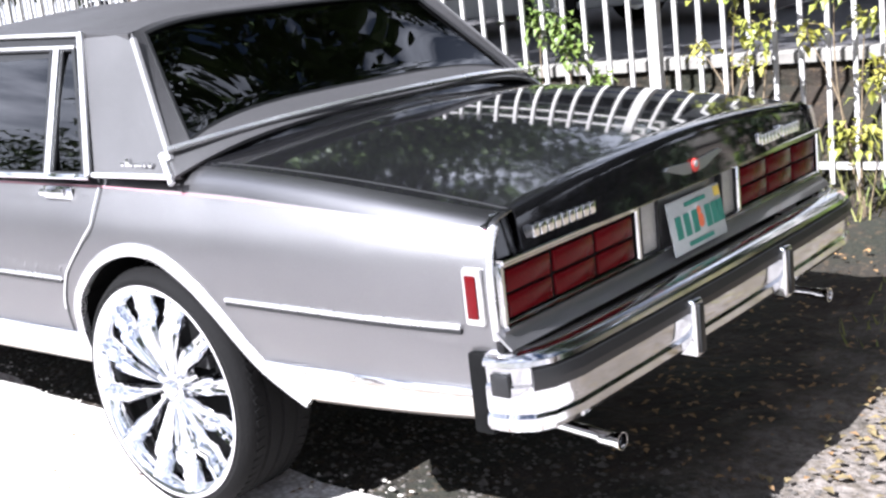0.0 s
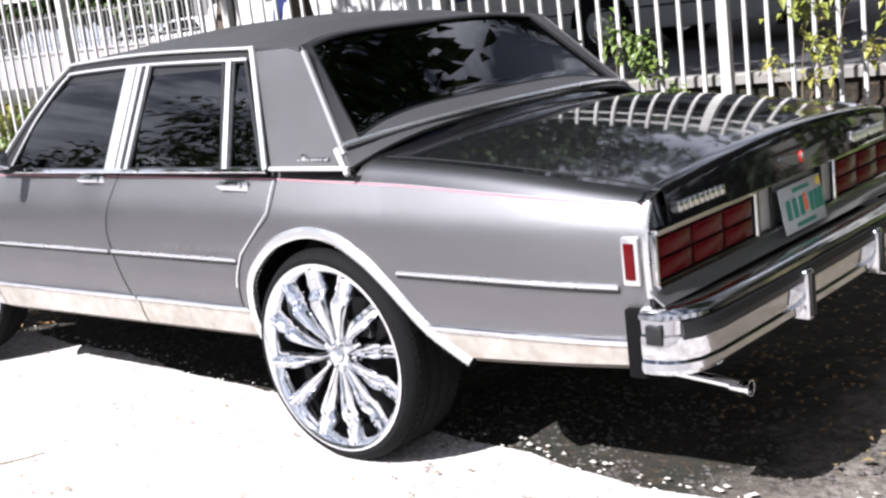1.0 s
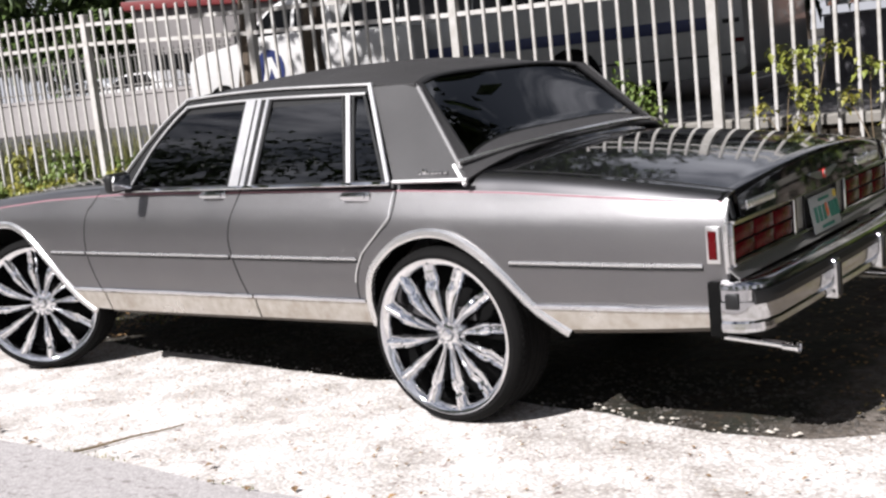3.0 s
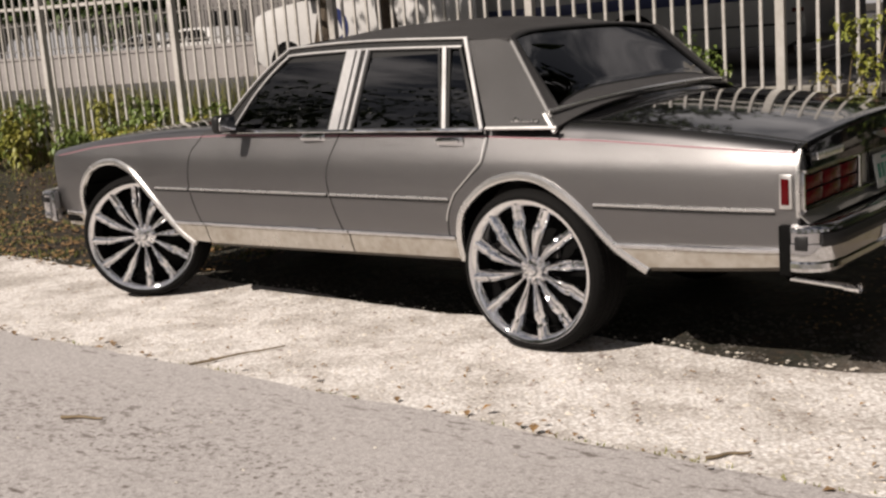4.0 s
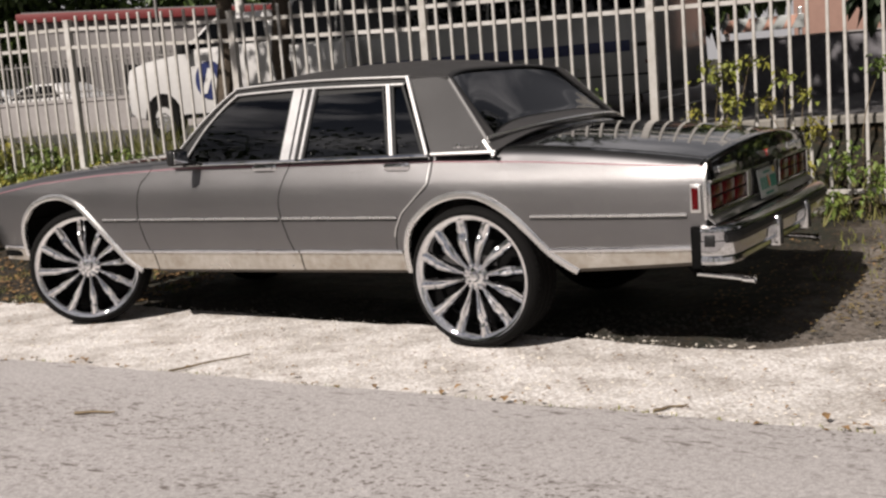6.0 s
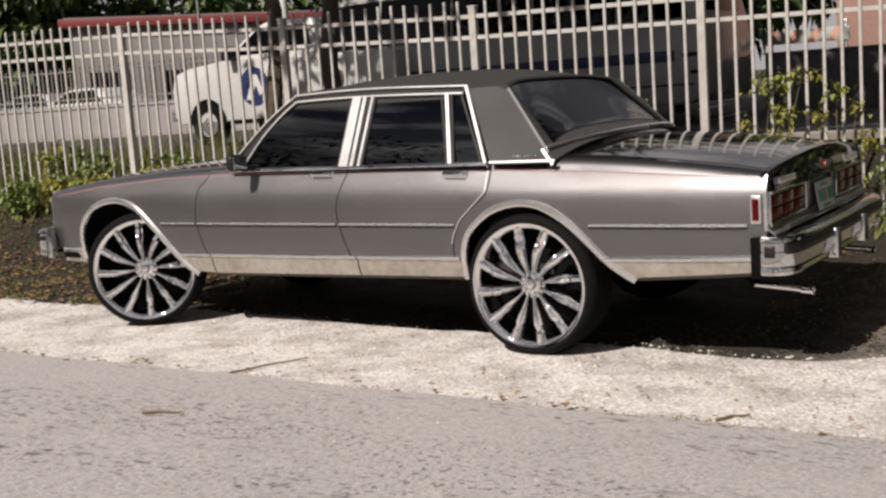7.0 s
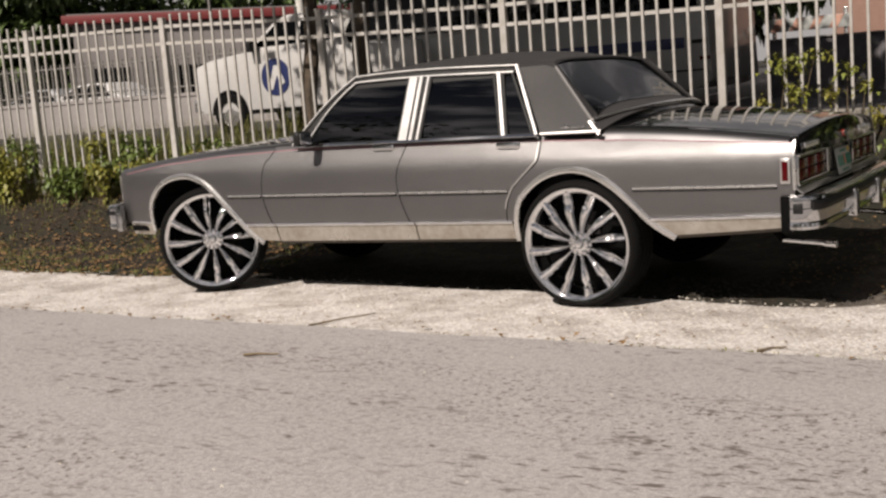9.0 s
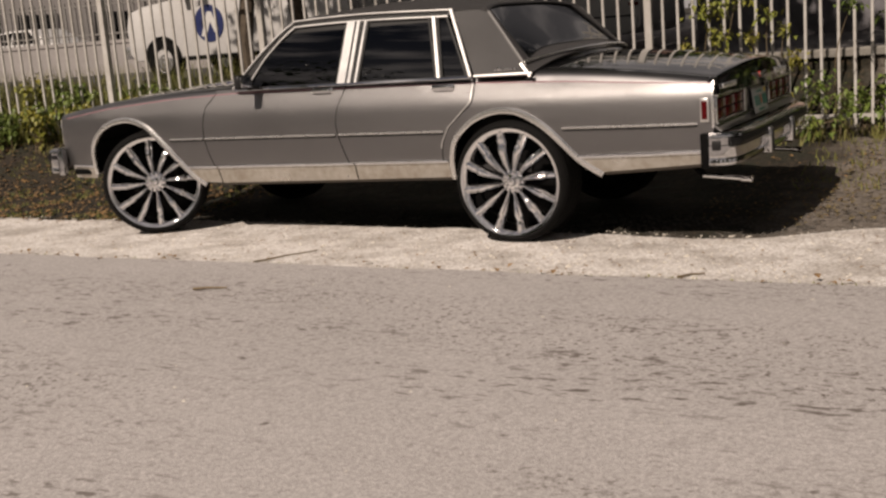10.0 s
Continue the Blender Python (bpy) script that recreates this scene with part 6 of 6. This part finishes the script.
# grey retaining wall with a pale coping, and the salmon building behind it
GREY_BLOCK = mat("grey_block", (0.165, 0.158, 0.170), 0.85, 0, 0.12, 14, 1.5, 0.3, 30)
SALMON = mat("salmon_stucco", (0.33, 0.20, 0.16), 0.85, 0, 0.07, 10, 0.8, 0.2, 30)
bm = bmesh.new()
box(bm, -2.2, 7.0, 10.4, 10.6, 0.5, 1.655, 0.01)
ob = part("retaining_wall", bm, GREY_BLOCK)
tagged(ob, "low dark grey block wall at the end of the lot", "wall", kind="structure")
bm = bmesh.new()
box(bm, -2.23, 7.0, 10.37, 10.63, 1.657, 1.682, 0.006)
part("coping", bm, CONCRETE, ob)
rose = thing("salmon_building", "plain salmon stucco building beyond the lot", "building", Matrix.Translation((-2.7, 16.5, 0.8)))
bm = bmesh.new()
box(bm, 0.0, 12.0, 0.0, 5.0, -0.1, 3.3, 0.02)
part("wall", bm, SALMON, rose)
bm = bmesh.new()
box(bm, -0.15, 12.15, -0.15, 5.15, 3.302, 3.45, 0.02)
part("roof", bm, ROOF_GREY, rose)

# striped barricade far along the lot
STRIPE_ORANGE = mat("barricade_orange", (0.60, 0.34, 0.26), 0.5, 0, 0.08)
barr = thing("barricade", "orange and white striped road barricade", "barricade", Matrix.Translation((-1.87, 11.4, 0.80)))
bm = bmesh.new()
box(bm, -0.62, 0.62, -0.015, 0.015, 1.00, 1.20, 0.006)
bd = part("board", bm, PLATE, barr)
for k in range(4):
    x = -0.60 + 0.30 * k
    bm = bmesh.new()
    prism(bm, [(x, -0.018, 1.004), (x + 0.13, -0.018, 1.004), (x + 0.24, -0.018, 1.196), (x + 0.11, -0.018, 1.196)], (0, -0.003, 0))
    part("stripe", bm, STRIPE_ORANGE, bd)
for x in (-0.55, 0.55):
    bm = bmesh.new()
    box(bm, x - 0.03, x + 0.03, 0.016, 0.06, 0.0, 1.30, 0.006)
    box(bm, x - 0.03, x + 0.03, -0.35, 0.40, -0.02, 0.05, 0.006)
    part("leg", bm, TRIM, barr)

# white pole behind the pickup, and a sign board on its own post
POLE_WHITE = mat("pole_white_paint", (0.62, 0.61, 0.58), 0.6, 0, 0.1, 20, 3)
pole = thing("white_pole", "round white painted pole behind the pickup", "pole", Matrix.Translation(at(-10.55, 9.75)))
bm = bmesh.new()
tube(bm, [(0, 0, -0.2), (0, 0, 2.0), (0, 0, 4.6)], [0.085, 0.08, 0.07], 14)
part("shaft", bm, POLE_WHITE, pole)
bm = bmesh.new()
tube(bm, [(0, 0, 4.6), (0, 0, 4.64), (0, 0, 4.70)], [0.078, 0.078, 0.02], 14)
part("cap", bm, POLE_WHITE, pole)
board = thing("sign_board", "blank white sign board on a thin post", "sign", Matrix.Translation(at(-17.6, 14.9)))
bm = bmesh.new()
box(bm, -0.03, 0.03, -0.03, 0.03, -0.1, 4.2, 0.006)
part("post", bm, WALL_GREY, board)
bm = bmesh.new()
box(bm, -0.32, 0.32, -0.05, -0.032, 3.35, 4.25, 0.01)
part("panel", bm, POLE_WHITE, board, "blank white panel")

# worn parking lines
LINE_WHITE = mat("worn_line_paint", (0.62, 0.61, 0.58), 0.7, 0, 0.1, 20, 3)


def painted_line(a, b, w=0.11):
    bm = bmesh.new()
    a, b = Vector((*a, 0)), Vector((*b, 0))
    s = (b - a).normalized().cross(Vector((0, 0, 1))) * w / 2
    n = 12
    rows = []
    for k in range(n + 1):
        p = a.lerp(b, k / n)
        rows.append([Vector((q.x, q.y, ground_z(q.x, q.y) + 0.036)) for q in (p - s, p + s)])
    sheet(bm, rows)
    tagged(part("parking_line", bm, LINE_WHITE), "worn white painted parking line", "marking", kind="structure")


for a, b in [((-2.4, 8.6), (-2.6, 10.6)), ((-3.8, 12.0), (-4.0, 13.8))]:
    painted_line(a, b)

# ---- trees ----
tree("shade_tree", at(-4.79, 2.72), 8.8, 4.3, 4.0, 0.10, 15000, 0.25, 3, "slender tree with a dark trunk behind the fence")
tree("shade_tree", at(-4.58, 3.40), 7.6, 3.0, 4.2, 0.11, 6000, 0.25, 33, "second slender dark tree close beside the first")
tree("shade_tree", at(-9.6, 11.6), 10.0, 4.2, 5.6, 0.20, 8000, 0.30, 4, "broad dark tree shading the parked van")
tree("shade_tree", at(5.6, 12.4), 10.5, 4.4, 6.6, 0.22, 7000, 0.30, 5, "tall dark tree beside the parked van")
tree("shade_tree", at(1.6, 6.6), 11.5, 3.2, 7.4, 0.24, 7000, 0.26, 6, "large leafy tree with a thick brown trunk")
tree("shade_tree", at(5.8, 14.5), 9.0, 4.2, 2.6, 0.22, 7000, 0.32, 7, "dense dark tree at the end of the lot")
# added unseen, dense and dark, to keep skylight off the car's rear face
tree("shade_tree", at(7.0, 0.3), 8.5, 3.5, 1.2, 0.28, 15000, 0.32, 14, "dense dark tree added out of view to dim the car's tail", LEAF_D, 1.0)
tree("shade_tree", at(8.6, 5.0), 9.5, 4.2, 1.6, 0.28, 12000, 0.32, 12, "large leafy tree standing behind the car", LEAF_D, 1.0)
tree("shade_tree", at(8.5, 10.5), 11.0, 5.0, 2.6, 0.26, 9000, 0.32, 13, "broad dark tree at the end of the fence")
tree("shade_tree", at(-15.5, -12.5), 10.5, 5.4, 2.4, 0.28, 9000, 0.32, 15, "broad leafy tree across the road")
tree("shade_tree", at(-11.5, -17.0), 11.0, 5.2, 2.6, 0.28, 9000, 0.32, 16, "tall leafy tree across the road")
tree("shade_tree", at(-10.6, 16.3), 9.0, 4.6, 4.6, 0.2, 6500, 0.34, 8, "dark leafy tree behind the pickup")
# leaf colour holds the shade; those past x=2 are unseen, added to darken reflections
for k, (x, y, h, cr) in enumerate([(-7.6, 11.4, 4.2, 1.7), (-5.6, 11.5, 4.2, 1.7), (-3.9, 11.4, 3.6, 1.3), (-9.7, 12.2, 3.9, 1.6), (1.6, 6.0, 3.2, 0.8), (2.4, 5.4, 3.2, 0.9), (4.2, 5.6, 4.2, 1.3), (5.8, 5.2, 4.2, 1.4), (7.4, 5.8, 4.4, 1.5), (3.4, 8.2, 4.0, 1.8)]):
    tree("hedge_tree", at(x, y), h, cr, 1.1, 0.08, 5500, 0.20, 160 + k, "dense shrub behind the parked vehicles, shade in its leaf colour", LEAF_D, 1.0)
for k, (x, y, h, cr, cz) in enumerate([(-55.3, 44.5, 12, 6.5, 2.5), (-47.4, 46.8, 12, 6.0, 2.5), (-62.3, 42.1, 11, 6, 2.5), (-32.2, 55.8, 8.5, 5.5, 3.0), (-26.3, 52.1, 9.0, 6, 3.0), (-16.0, 48.3, 11, 6, 3), (-71.2, 38.1, 11, 6, 2.5)]):
    tree("far_tree", Vector((x, y, 0.9)), h, cr, cz, 0.25, 5200, 0.85, 100 + k, "dense dark green tree beyond the buildings")
# unseen trees, spaced out to darken what the car's flank reflects
for k, (x, y, h, cr, cz) in enumerate([(-37, -27, 8.0, 5.0, 1.8), (-43, -22, 8.5, 5.2, 1.8), (-46, -15.5, 8.0, 4.8, 1.8), (-60, -14, 9, 5.5, 1.8), (-72, -16, 9, 5.5, 1.8), (-25, -39, 8.5, 5.2, 1.8), (-15, -36, 7.2, 5, 2.0), (-3, -35, 6.4, 4.6, 2.0), (8, -36, 7.4, 5, 2.0), (20, -33, 8, 5, 2.0), (28, -22, 8, 5, 2.0), (34, -6, 8, 5, 2.0)]):
    tree("far_tree", Vector((x, y, 0.4)), h, cr, cz, 0.25, 4200, 0.45, 130 + k, "unseen green tree across the road, added to darken reflections")
